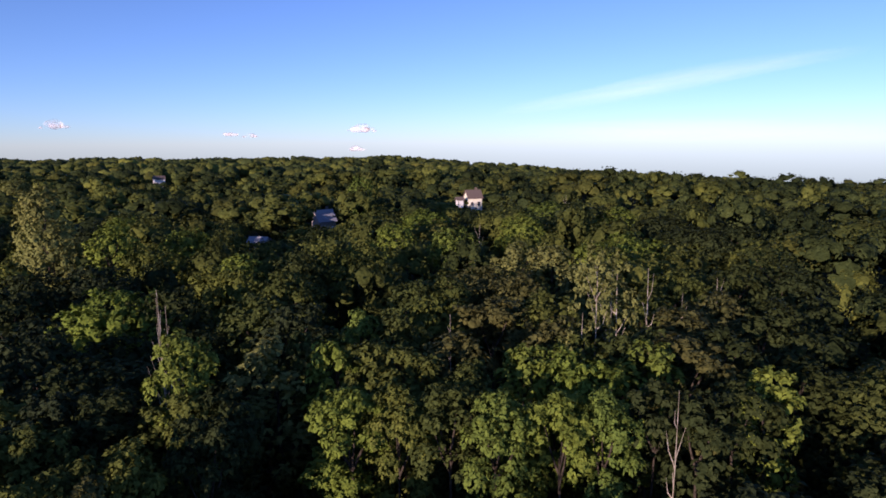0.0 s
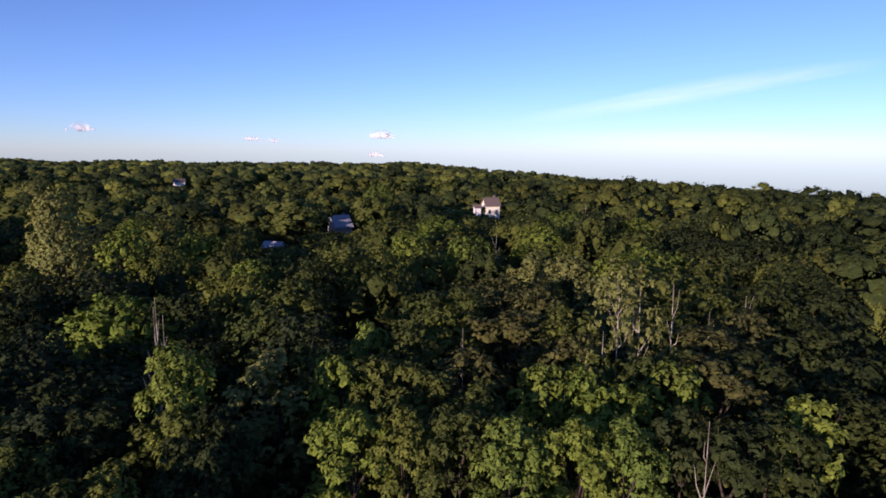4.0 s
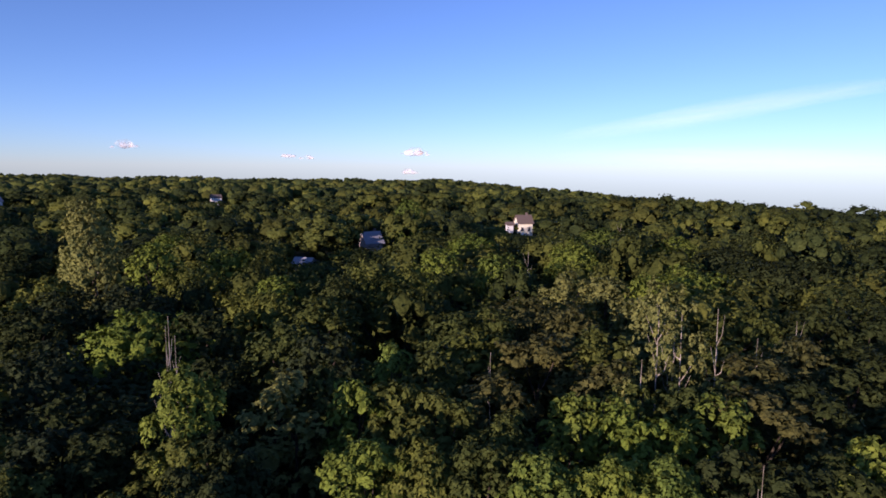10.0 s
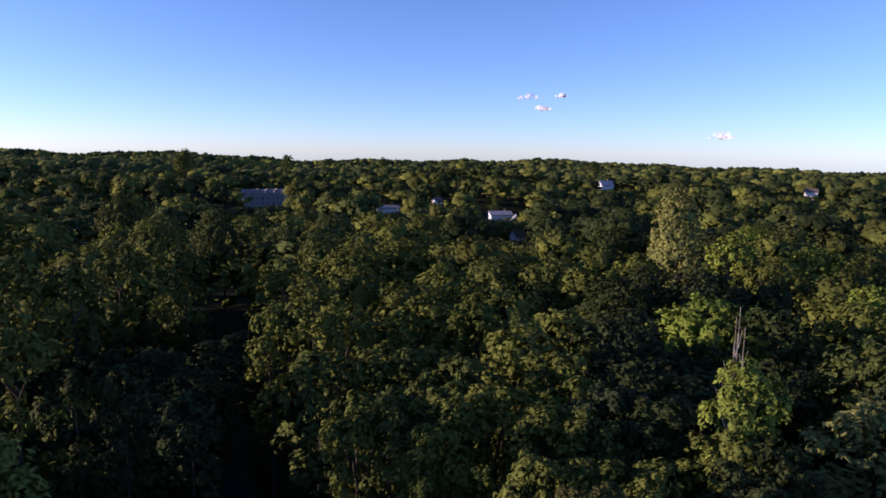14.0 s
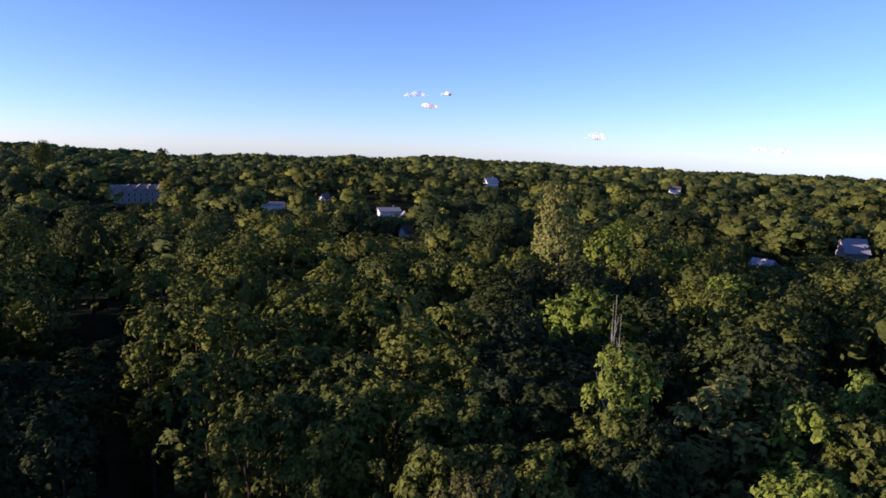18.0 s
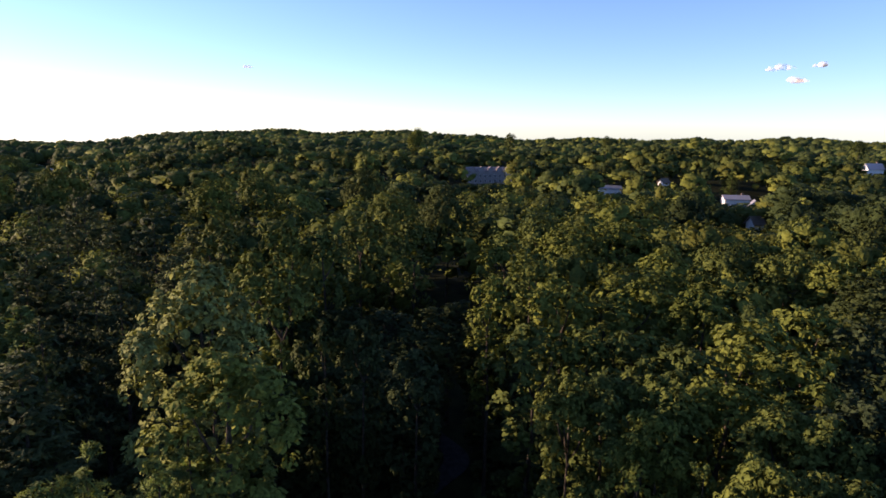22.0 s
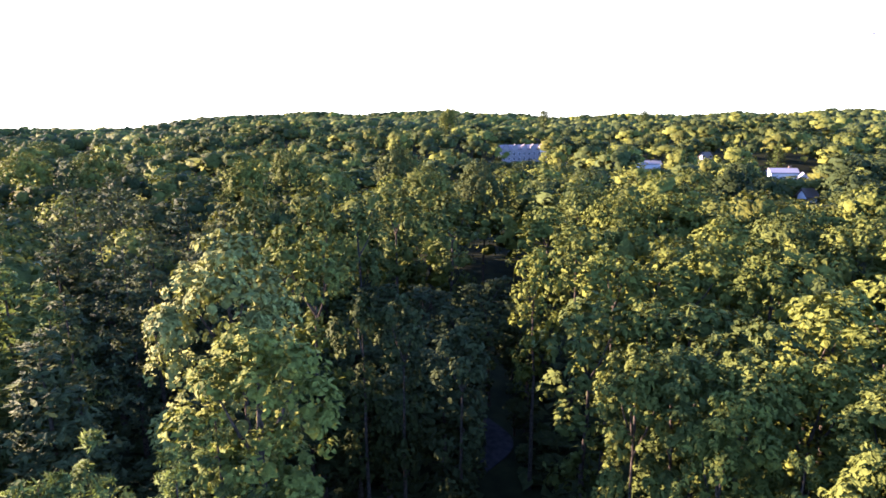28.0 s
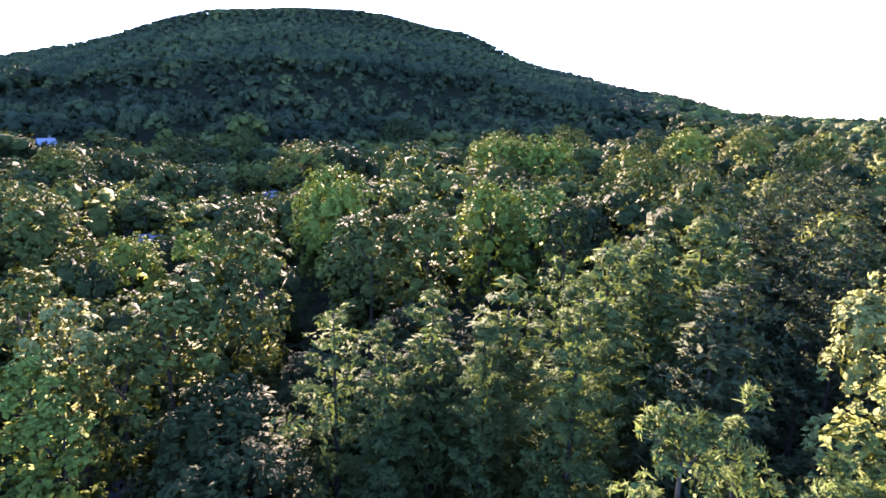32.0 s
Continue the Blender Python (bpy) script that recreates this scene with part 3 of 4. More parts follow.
lane_way = np.array([-math.sin(LANE_AZ), math.cos(LANE_AZ)])


def in_lane(x, y):
    """The shady hollow along the lane, where no tall tree stands."""
    r, az = math.hypot(x, y), math.degrees(math.atan2(-x, y))
    return r < 78 and np.interp(r, [0, 19, 24, 36, 58, 78], [38, 41, 46, 57, 63, 66]) < az < np.interp(r, [0, 30, 40, 58, 78], [88, 87, 83, 74, 69])


PLANTED = []


def sight(x, y, top):
    """The height that a tree may reach on the slope below a house."""
    if in_view_of_house(x, y):
        for px, py, pz, pr in PLOTS:
            q, r = math.hypot(px, py), math.hypot(x, y)
            if 0.55 * q < r < q and abs(math.atan2(-x, y) - math.atan2(-px, py)) * q < 0.45 * pr + 5.2:
                top = min(top, EYE + (pz + 2.0 - EYE) * r / q)
    return top


def plant(kind, x, y, top, wide, close=31):
    """A tree with its top at that height, grown from the ground there."""
    top = sight(x, y, top)
    near = math.hypot(x + 5, y) < close and -46 < math.degrees(math.atan2(-x, y)) < 175
    fine = kind == "pine" and math.hypot(x + 6, y + 1) < 17
    model, reach = model_of(kind, "fine" if fine else "near" if near else "mid", wide, 58 < math.degrees(math.atan2(-x, y)) < 83)
    foot = float(ground(x, y)) - 0.15
    high = max(top - foot, 1.5)
    base = {"pine": 22.0, "fir": 22.0, "spruce": 22.0, "snag": 17.0, "birch": 17.0}.get(kind, 20.0)
    s = wide / reach * min(1.0, 0.25 + high / 12)
    tree = copy_thing(model, pose(x, y, foot, 0, 0, random.uniform(0, 360)))
    tree.scale = (s, s, high / base)
    PLANTED.append((x, y, wide))
    return tree


plant("bright", -26.0, 51.9, 19.3, 5.5)
plant("bright", -5.0, 34.4, 19.7, 2.0)
plant("bright", -3.5, 26.9, 19.7, 2.2)
plant("bright", -3.6, 42.2, 19.6, 1.8)
plant("bright", 6.9, 32.6, 19.7, 1.9)
plant("bright", 8.7, 31.8, 19.7, 1.8)
plant("bright", 10.5, 29.3, 19.7, 2.0)
plant("bright", 14.3, 32.1, 19.7, 2.1)
plant("bright", 4.3, 25.4, 19.7, 2.1)
plant("bright", 7.2, 25.5, 19.7, 2.1)
plant("bright", 9.6, 24.9, 19.7, 1.8)
plant("bright", 19.5, 27.3, 19.7, 1.9)
plant("bright", 31.9, 82.5, 18.9, 6.6)
plant("bright", 24.9, 74.6, 19.0, 4.7)
plant("bright", 37.3, 149.9, 17.2, 7.2)
plant("bright", 23.3, 114.0, 18.2, 6.3)
plant("bright", 47.2, 128.9, 17.6, 5.5)
plant("bright", 5.4, 129.9, 17.8, 7.2)
plant("bright", -1.2, 101.6, 18.5, 4.6)
plant("bright", 8.3, 94.6, 18.7, 4.7)
plant("bright", -34.4, 100.6, 18.4, 5.3)
plant("bright", -19.7, 71.6, 19.1, 2.6)
plant("pale", -34.3, -1.1, 24.2, 3.5)
plant("green", -27.1, 0.1, 22.0, 2.8)
# Tips beside the hollow, given dark leaves in place of shade.
plant("dark", -38.5, 6.0, 19.4, 1.6)
plant("dark", -37.8, 8.3, 19.4, 1.6)
plant("green", -63.3, 6.4, 21.5, 2.4)
plant("green", -62.4, 10.1, 21.5, 2.4)
plant("green", -52.1, 2.7, 21.5, 2.2)
plant("green", -73.8, 16.6, 21.0, 3.9)
plant("green", -69.7, 22.0, 20.5, 2.8)
plant("bright", -52.1, -59.2, 19.5, 5.5)
plant("bright", -57.5, -40.1, 19.5, 4.5)
plant("bright", -58.7, -34.0, 19.5, 3.7)
plant("bright", -111.8, -80.6, 20.5, 7.2)
plant("bright", -113.4, -70.6, 20.5, 7.2)
plant("bright", -33.4, -72.0, 15.0, 4.2)
plant("bright", -35.7, -60.1, 14.5, 2.4)
plant("bright", -166.2, -61.9, 21.0, 7.2)
plant("bright", -13.7, -35.0, 15.5, 2.2)
plant("bright", -14.0, -32.3, 14.0, 1.9)
plant("green", -12.1, 26.9, 19.7, 2.5)
plant("green", -7.1, 37.2, 19.6, 1.8)
plant("green", -2.6, 34.1, 19.7, 2.3)
plant("green", -0.8, 40.5, 19.6, 2.3)
plant("green", -0.3, 32.5, 19.7, 2.4)
plant("green", -1.0, 26.3, 19.7, 1.8)
plant("green", 2.5, 46.9, 19.5, 3.6)
plant("green", 3.9, 54.6, 19.4, 3.3)
plant("green", 12.0, 47.2, 19.5, 3.4)
plant("green", 0.8, 52.4, 19.4, 3.4)
plant("green", 3.0, 29.8, 19.7, 2.1)
plant("green", 1.7, 26.7, 19.7, 2.2)
plant("green", 11.1, 34.4, 19.6, 2.2)
plant("green", 13.6, 34.3, 19.6, 1.9)
plant("green", 16.6, 35.3, 19.6, 1.8)
plant("green", 19.7, 44.0, 19.5, 2.5)
plant("dark", 28.1, 40.7, 19.5, 3.7)
plant("dark", 39.4, 57.0, 19.2, 4.8)
plant("dark", 16.8, 25.6, 19.7, 2.1)
plant("green", 27.6, 56.2, 19.3, 4.4)
plant("dark", 44.7, 68.5, 19.0, 4.1)
plant("green", -4.7, 81.8, 19.0, 4.5)
plant("green", -9.3, 77.0, 19.0, 5.0)
plant("green", -12.7, 72.4, 19.1, 4.4)
plant("green", -12.0, 59.2, 19.3, 3.9)
plant("green", -17.1, 62.0, 19.2, 4.2)
plant("green", -12.5, 48.2, 19.5, 3.8)
plant("green", -20.8, 64.8, 19.2, 3.7)
plant("green", -28.4, 100.3, 18.5, 4.2)
plant("green", -58.4, 134.2, 17.4, 7.2)
plant("green", -33.2, 80.9, 18.9, 4.8)
plant("green", -69.4, 121.5, 17.6, 7.2)
plant("green", -11.4, 135.3, 17.7, 6.7)
plant("green", -4.1, 135.5, 17.7, 5.4)
plant("green", 80.5, 136.1, 17.1, 7.2)
plant("green", -65.9, 31.7, 19.1, 4.0)
plant("green", -80.4, 44.9, 18.8, 5.5)
plant("green", -74.1, 53.7, 18.8, 6.8)
plant("green", -54.3, 45.5, 19.1, 3.9)
plant("green", -55.4, 55.1, 19.0, 5.4)
plant("green", -49.4, 58.5, 19.0, 4.6)
plant("green", -43.6, 58.9, 19.1, 4.0)
plant("green", -45.8, 70.6, 18.9, 3.8)
plant("green", -42.2, 32.9, 19.4, 4.0)
plant("green", -38.0, 35.6, 19.4, 3.2)
plant("green", -30.4, 33.0, 19.5, 3.0)
plant("green", -31.2, 38.5, 19.5, 2.8)
plant("green", -46.4, 21.0, 19.4, 1.8)
plant("green", -31.3, 20.9, 19.6, 2.1)
plant("green", -29.5, 23.0, 19.6, 2.5)
plant("green", -26.8, 24.2, 19.6, 2.4)
plant("green", -28.3, 29.7, 19.6, 2.7)
plant("green", -23.6, 29.4, 19.6, 2.7)
plant("green", -24.5, 17.7, 19.7, 2.1)
plant("green", -22.8, 19.5, 19.7, 2.2)
plant("green", -22.2, 22.5, 19.7, 2.3)
plant("green", -18.8, 22.7, 19.7, 2.2)
plant("green", -17.0, 23.5, 19.7, 2.0)
plant("green", -20.2, 16.6, 19.7, 1.8)
plant("green", -15.5, 18.4, 19.8, 1.8)
plant("green", -14.0, 19.9, 19.8, 1.8)
plant("green", -12.3, 21.0, 19.8, 1.8)
plant("green", -42.4, 3.5, 22.0, 2.4)
plant("green", -69.1, -0.0, 21.0, 2.9)
plant("green", -102.8, 28.6, 21.0, 4.6)
plant("green", -113.1, 42.0, 20.5, 5.8)
plant("green", -41.6, -40.6, 18.5, 4.0)
plant("green", -45.2, -37.3, 19.0, 4.0)
plant("green", -55.5, -29.6, 19.0, 2.3)
plant("green", -29.4, -39.4, 18.5, 2.5)
plant("green", -25.1, -37.9, 17.5, 3.6)
plant("green", -21.6, -36.0, 17.0, 3.0)
plant("green", -27.3, -84.9, 16.0, 7.2)
plant("green", -42.1, -62.3, 16.0, 3.2)
plant("green", -78.6, -151.2, 16.0, 7.2)
plant("green", -69.1, -167.1, 16.0, 7.2)
plant("green", -97.5, -160.4, 16.5, 7.2)
plant("green", -49.0, -143.0, 16.0, 7.2)
plant("green", -84.3, -108.9, 18.0, 7.2)
plant("green", -143.2, -82.0, 20.5, 7.2)
plant("green", -106.9, -48.4, 20.5, 5.5)
plant("green", -89.1, -37.3, 20.0, 4.9)
plant("green", -186.7, -53.2, 20.5, 7.2)
plant("green", -176.7, -35.2, 20.5, 7.2)
plant("green", -17.0, -46.8, 16.5, 2.6)
plant("green", -18.0, -35.0, 15.5, 1.8)
plant("dark", -19.8, 32.3, 19.6, 3.3)
plant("dark", -27.0, 40.7, 19.5, 4.4)
plant("dark", -15.8, 26.8, 19.7, 2.6)
plant("dark", -18.5, 26.8, 19.7, 2.5)
plant("dark", -10.0, 26.8, 19.7, 2.1)
plant("dark", -9.1, 44.8, 19.5, 3.2)
plant("dark", 20.9, 34.8, 19.6, 2.7)
plant("dark", 14.3, 24.6, 19.7, 2.1)
plant("dark", 12.4, 26.0, 19.7, 1.8)
plant("dark", 46.1, 89.8, 18.6, 7.2)
plant("dark", 54.1, 93.9, 18.4, 6.4)
plant("dark", 33.7, 56.2, 19.2, 3.3)
plant("dark", -21.3, 53.9, 19.3, 3.5)
plant("dark", -55.1, 110.4, 18.0, 7.2)
plant("dark", -79.6, 122.0, 17.4, 7.2)
plant("dark", -38.5, 62.0, 19.1, 5.4)
plant("dark", -33.3, 65.0, 19.1, 5.1)
plant("dark", -36.7, 54.2, 19.2, 4.9)
plant("dark", 48.6, 108.5, 18.1, 7.2)
plant("dark", 74.4, 148.5, 17.0, 7.2)
plant("dark", 84.1, 124.9, 17.3, 7.2)
plant("dark", -9.8, 23.5, 19.8, 1.8)
plant("dark", -34.8, 10.9, 18.2, 1.8)
plant("dark", -163.5, -159.0, 19.0, 7.2)
plant("pale", -8.9, 35.5, 19.6, 2.8)
plant("pale", 14.9, 75.6, 19.0, 3.5)
plant("pale", 19.2, 73.8, 19.0, 3.4)
plant("pale", 20.3, 60.6, 19.2, 3.8)
plant("brown", -12.9, 17.6, 19.8, 1.8)
plant("pale", -16.6, -38.2, 16.5, 2.4)
plant("brown", 2.9, 35.2, 19.7, 2.4)
plant("brown", 7.9, 59.0, 19.3, 5.0)
plant("brown", 11.0, 55.2, 19.4, 4.2)
plant("brown", 7.0, 45.5, 19.5, 3.9)
plant("brown", 10.6, 38.4, 19.6, 2.3)
plant("brown", 25.9, 45.6, 19.4, 4.2)
plant("brown", 20.3, 40.2, 19.5, 3.0)
plant("brown", 17.7, 33.0, 19.6, 2.9)
plant("green", -72.8, 45.5, 18.9, 6.0)
plant("green", -55.0, 29.4, 19.3, 3.8)
plant("green", -44.6, 26.7, 19.4, 3.4)
plant("green", -32.7, 18.0, 19.6, 2.5)
plant("green", -25.2, 15.8, 19.7, 1.8)
plant("spruce", -17.8, 17.4, 19.8, 1.8)
plant("pine", -27.3, -1.5, 19.6, 3.0)
plant("pine", -15.3, -3.7, 24.8, 1.8)
plant("pine", -17.1, -3.3, 23.6, 1.8)
plant("pine", -18.5, -2.2, 22.5, 1.8)
plant("pine", -35.3, -15.6, 21.4, 2.7)
plant("pine", -40.1, -15.2, 21.4, 2.6)
plant("pine", -47.6, -15.2, 21.4, 2.8)
plant("pine", -45.1, -12.1, 21.0, 2.0)
plant("pine", -29.9, -13.9, 21.0, 2.3)
plant("pine", -25.1, -25.1, 18.5, 3.2)
plant("pine", -28.9, -22.1, 19.0, 2.2)
plant("pine", -32.3, -19.5, 19.5, 2.6)
plant("pine", -39.6, -20.5, 20.0, 2.9)
plant("pine", -43.2, -18.6, 20.5, 3.1)
plant("pine", -40.1, -14.9, 20.0, 2.2)
plant("pine", -28.4, -17.9, 18.5, 1.8)
plant("pine", -25.4, -21.7, 18.0, 1.9)
plant("fir", -42.5, -10.3, 21.0, 3.3)
plant("fir", -35.4, -9.7, 20.0, 2.8)
plant("fir", -55.0, -7.5, 20.5, 3.1)
plant("fir", -66.3, -13.1, 20.0, 4.0)
plant("fir", -64.4, -16.2, 20.0, 4.0)
plant("fir", -68.6, -17.3, 21.0, 3.0)
plant("fir", -84.7, -16.9, 21.0, 3.7)
plant("fir", -86.5, -12.3, 21.0, 3.8)
plant("fir", -82.1, -7.0, 21.0, 3.5)
plant("fir", -72.8, -2.5, 21.0, 2.8)
plant("fir", -59.7, -10.2, 20.0, 3.1)
plant("fir", -63.7, -4.2, 20.0, 2.7)
plant("fir", -107.5, -24.3, 20.0, 6.2)
plant("fir", -104.4, -18.0, 20.0, 5.9)
plant("fir", -68.8, -9.2, 20.0, 3.5)
# Dim crowns in the hollow: dark leaves stand in for the shade on them.
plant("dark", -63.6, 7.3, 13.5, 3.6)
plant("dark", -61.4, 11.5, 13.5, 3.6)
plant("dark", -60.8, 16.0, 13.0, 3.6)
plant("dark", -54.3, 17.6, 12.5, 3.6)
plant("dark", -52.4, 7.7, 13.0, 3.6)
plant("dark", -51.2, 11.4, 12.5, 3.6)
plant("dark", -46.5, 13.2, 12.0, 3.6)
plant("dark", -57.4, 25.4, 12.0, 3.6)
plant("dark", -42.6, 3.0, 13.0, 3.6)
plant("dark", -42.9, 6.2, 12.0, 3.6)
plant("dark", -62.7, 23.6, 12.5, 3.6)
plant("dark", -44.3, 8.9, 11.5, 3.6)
plant("birch", 13.9, 39.9, 23.2, 2.2)
plant("birch", 15.2, 39.4, 22.8, 2.2)
plant("birch", 15.2, 41.5, 22.7, 2.0)
plant("birch", 11.0, 34.9, 21.2, 1.8)
plant("snag", 17.7, 40.5, 22.8, 1.6)
plant("snag", -14.5, 32.3, 23.6, 1.3)
plant("snag", -14.1, 32.4, 23.1, 1.1)
plant("bright", -12.2, 28.6, 22.4, 2.0)
plant("snag", -15.1, 33.2, 23.8, 1.3)
plant("snag", 12.6, 24.0, 20.2, 1.2)
plant("snag", 27.0, 46.7, 20.5, 1.5)
plant("snag", 21.2, 41.7, 20.5, 1.3)
plant("snag", 39.7, 144.3, 19.5, 2.2)
plant("snag", 12.0, 93.9, 19.4, 2.0)
plant("snag", 3.1, 40.3, 19.8, 1.2)
plant("snag", 7.8, 35.2, 18.4, 1.0)
plant("pale", -52.0, 91.3, 26.2, 4.6)
plant("pale", -46.5, 82.3, 22.4, 4.2)
plant("bright", -38.4, 81.6, 21.6, 3.4)
plant("bright", -9.8, 169.6, 23.0, 4.6)
plant("snag", -58.5, 104.5, 22.7, 2.2)
plant("bright", 5.0, 141.4, 15.5, 6.0)
plant("bright", 35.8, 159.2, 15.5, 6.0)
plant("bright", 38.9, 104.0, 15.5, 6.0)
plant("green", 18.0, 325.5, 16.0, 6.0)
plant("pale", -165.4, 283.3, 18.0, 6.0)
plant("dark", -63.4, 90.9, 19.0, 6.0)
plant("pale", -165.4, 287.3, 17.0, 6.0)
plant("bright", -56.0, 125.8, 17.5, 6.0)
plant("green", -163.7, 10.7, 20.0, 6.0)
plant("green", -144.6, -0.2, 20.0, 6.0)
plant("green", -179.0, 40.7, 19.5, 6.0)
plant("green", -134.5, -96.0, 19.9, 6.0)
plant("dark", -59.9, -182.0, 17.1, 6.0)
plant("dark", -87.4, -167.2, 17.1, 6.0)
plant("green", -110.2, -175.3, 17.1, 6.0)
plant("dark", -155.6, -156.7, 19.9, 6.0)
plant("green", -186.1, -109.9, 19.2, 6.0)
plant("green", -207.9, -90.7, 18.5, 6.0)
plant("green", -307.1, -78.9, 18.5, 6.0)
plant("fir", -128.1, -23.4, 19.9, 6.0)
plant("fir", -110.8, -38.2, 19.9, 6.0)
plant("green", -355.1, 242.5, 27.2, 3.4)
plant("green", -401.0, 125.1, 26.8, 4.5)
plant("green", -402.5, 128.2, 30.9, 5.5)
plant("green", -379.6, 185.1, 28.3, 4.0)
plant("green", -252.5, 335.7, 26.7, 5.0)
plant("pine", -205.4, 158.6, 14.6, 2.6)
plant("pine", -199.2, 196.3, 17.2, 2.4)
plant("pine", -214.9, 208.9, 17.3, 2.4)

# ---------------------------------------------------------------- the rest of the woods, spread at random
rng = random.Random(5)


def scatter(r0, r1, gap, az0, az1, tries):
    """Places at least a gap apart in a ring, clear of what stands there."""
    cell, taken, out = gap, {}, []
    for px, py, w in PLANTED:
        taken.setdefault((int(px // cell), int(py // cell)), []).append((px, py, w * 0.8 + gap * 0.3))
    for _ in range(tries):
        r, az = math.sqrt(rng.uniform(r0 * r0, r1 * r1)), radians(rng.uniform(az0, az1))
        x, y = -math.sin(az) * r, math.cos(az) * r
        if any(in_lane(x + i, y + j) for i, j in ((0, 0), (3.5, 0), (-3.5, 0), (0, 3.5), (0, -3.5))) or in_view_of_house(x, y) == 2 or (r > 652 and 118 < math.degrees(az) < 170):
            continue
        ci, cj = int(x // cell), int(y // cell)
        if any((x - px) ** 2 + (y - py) ** 2 < max(d, gap) ** 2 for i in (-2, -1, 0, 1, 2) for j in (-2, -1, 0, 1, 2) for px, py, d in taken.get((ci + i, cj + j), ())):
            continue
        taken.setdefault((ci, cj), []).append((x, y, gap))
        out.append((x, y))
    return out


for x, y in scatter(13, 52, 5.6, -50, 176, 2600) + scatter(16, 52, 10.0, 176, 310, 300):
    az = math.degrees(math.atan2(-x, y))
    if 147 < az < 172 and 24 < math.hypot(x, y):
        continue
    # Kind goes by bearing: the shaded side gets its shade through dark leaves.
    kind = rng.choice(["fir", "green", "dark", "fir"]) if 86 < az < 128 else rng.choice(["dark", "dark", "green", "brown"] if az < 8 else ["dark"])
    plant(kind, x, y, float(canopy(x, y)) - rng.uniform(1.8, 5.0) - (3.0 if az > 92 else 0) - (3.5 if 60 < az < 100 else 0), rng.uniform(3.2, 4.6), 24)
# Unseen low shrubs, added to cover the floor and keep the hollow black.
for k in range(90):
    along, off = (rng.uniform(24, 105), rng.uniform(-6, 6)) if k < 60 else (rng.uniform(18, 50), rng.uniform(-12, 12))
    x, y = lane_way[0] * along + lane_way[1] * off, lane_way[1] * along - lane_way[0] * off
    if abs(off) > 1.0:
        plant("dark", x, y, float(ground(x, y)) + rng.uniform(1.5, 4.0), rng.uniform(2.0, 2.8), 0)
for model in models.values():
    for ob in (*model.children_recursive, model):
        bpy.data.objects.remove(ob)


# ---------------------------------------------------------------- far woods
def clump_model(seed, lobes, outer, length, low=8.0, fat=1.15, high=20.0):
    """Points, triangles and normals of one far crown."""
    r_ = np.random.default_rng(seed)
    s, heart = Soup(), np.array([0, 0, high - 6.5])
    if not outer:
        i = np.arange(lobes)
        ang, q = i * 6.283 / lobes + r_.uniform(0, 6.28), 2.7 * r_.uniform(0.8, 1.15, lobes) * fat
        for k in range(lobes):
            c = np.array([math.cos(ang[k]) * 2.2, math.sin(ang[k]) * 2.2, high - q[k] * r_.uniform(0.9, 1.3)])
            s.add(c + ICO1[0] * q[k] * (1 + r_.normal(0, 0.16, (12, 1))) * np.where(ICO1[0][:, 2:] < 0, (1, 1, 1.9), 1), ICO1[1], unit(ICO1[0] + 0.4 * unit(c - heart)))
        return np.concatenate(s.v), np.concatenate(s.t), np.concatenate(s.d)
    centres, radii = lobes_of(r_, lobes, 5.2, low, high)
    for c, q in zip(centres, radii * fat):
        s.add(c + ICO1[0] * q * (0.72 if length > 0.9 else 0.56) * (1 + r_.normal(0, 0.2, (12, 1))), ICO1[1], unit(0.5 * ICO1[0] + unit(c - heart)))
        d = unit(r_.normal(0, 1, (outer, 3)) + 0.7 * unit(c - heart) + (0, 0, 0.5))
        cards(s, c + d * q * r_.uniform(0.82, 1.15, (outer, 1)), d, length, length * 0.62, r_, 0.5, 0.35 * d + unit(c - heart))
    return np.concatenate(s.v), np.concatenate(s.t), np.concatenate(s.d)


def woods(label, places, models_, size=1.0, uneven=2.4, sizes=(0.55, 0.7, 0.85, 1.0, 1.15, 1.5), base=20.0, mats=wood_far):
    """Many crowns, joined into one mesh for each tone of green."""
    tones = [Soup() for _ in mats]
    for x, y in places:
        s = tones[rng.choice((0, 0, 1, 1, 2, 2, 3, 4, 5, 5, 6))]
        v, t, d = rng.choice(models_)
        a_, k = rng.uniform(0, 6.28), rng.choice(sizes) * rng.uniform(0.9, 1.1) * size
        foot = float(ground(x, y)) - 0.2
        top = float(canopy(x, y)) + rng.gauss(-1.5, uneven) + 1.2 * uneven * (k / size - 1)
        h = max(sight(x, y, top) - foot, 3.0) / base
        c_, n_ = math.cos(a_), math.sin(a_)
        spin = np.array([[c_, n_, 0], [-n_, c_, 0], [0, 0, 1]])
        s.add((v * (k, k, h)) @ spin + (x, y, foot), t, d @ spin)
    for s, mat in zip(tones, mats):
        tagged(new("woods", s.mesh("woods", mat, True)), label, "woods", kind="stuff")


woods("green broadleaf woods with full rounded crowns", scatter(52, 92, 7.2, -50, 178, 3600), [clump_model(s, 24, 30, 0.60, 8.0) for s in range(40, 45)], 0.98, 1.5, (0.7, 0.8, 0.9, 1.0, 1.1))
woods("green broadleaf woods of many crowns", scatter(92, 165, 8.0, -46, 174, 9000), [clump_model(s, 20, 20, 0.70, 10.0) for s in range(6)], 1.05, 1.9, (0.75, 0.9, 1.0, 1.1, 1.25))
slope = scatter(165, 420, 9.6, -44, 172, 34000)
behind = [p for p in slope if math.degrees(math.atan2(-p[0], p[1])) > 112 and math.hypot(*p) > 235]
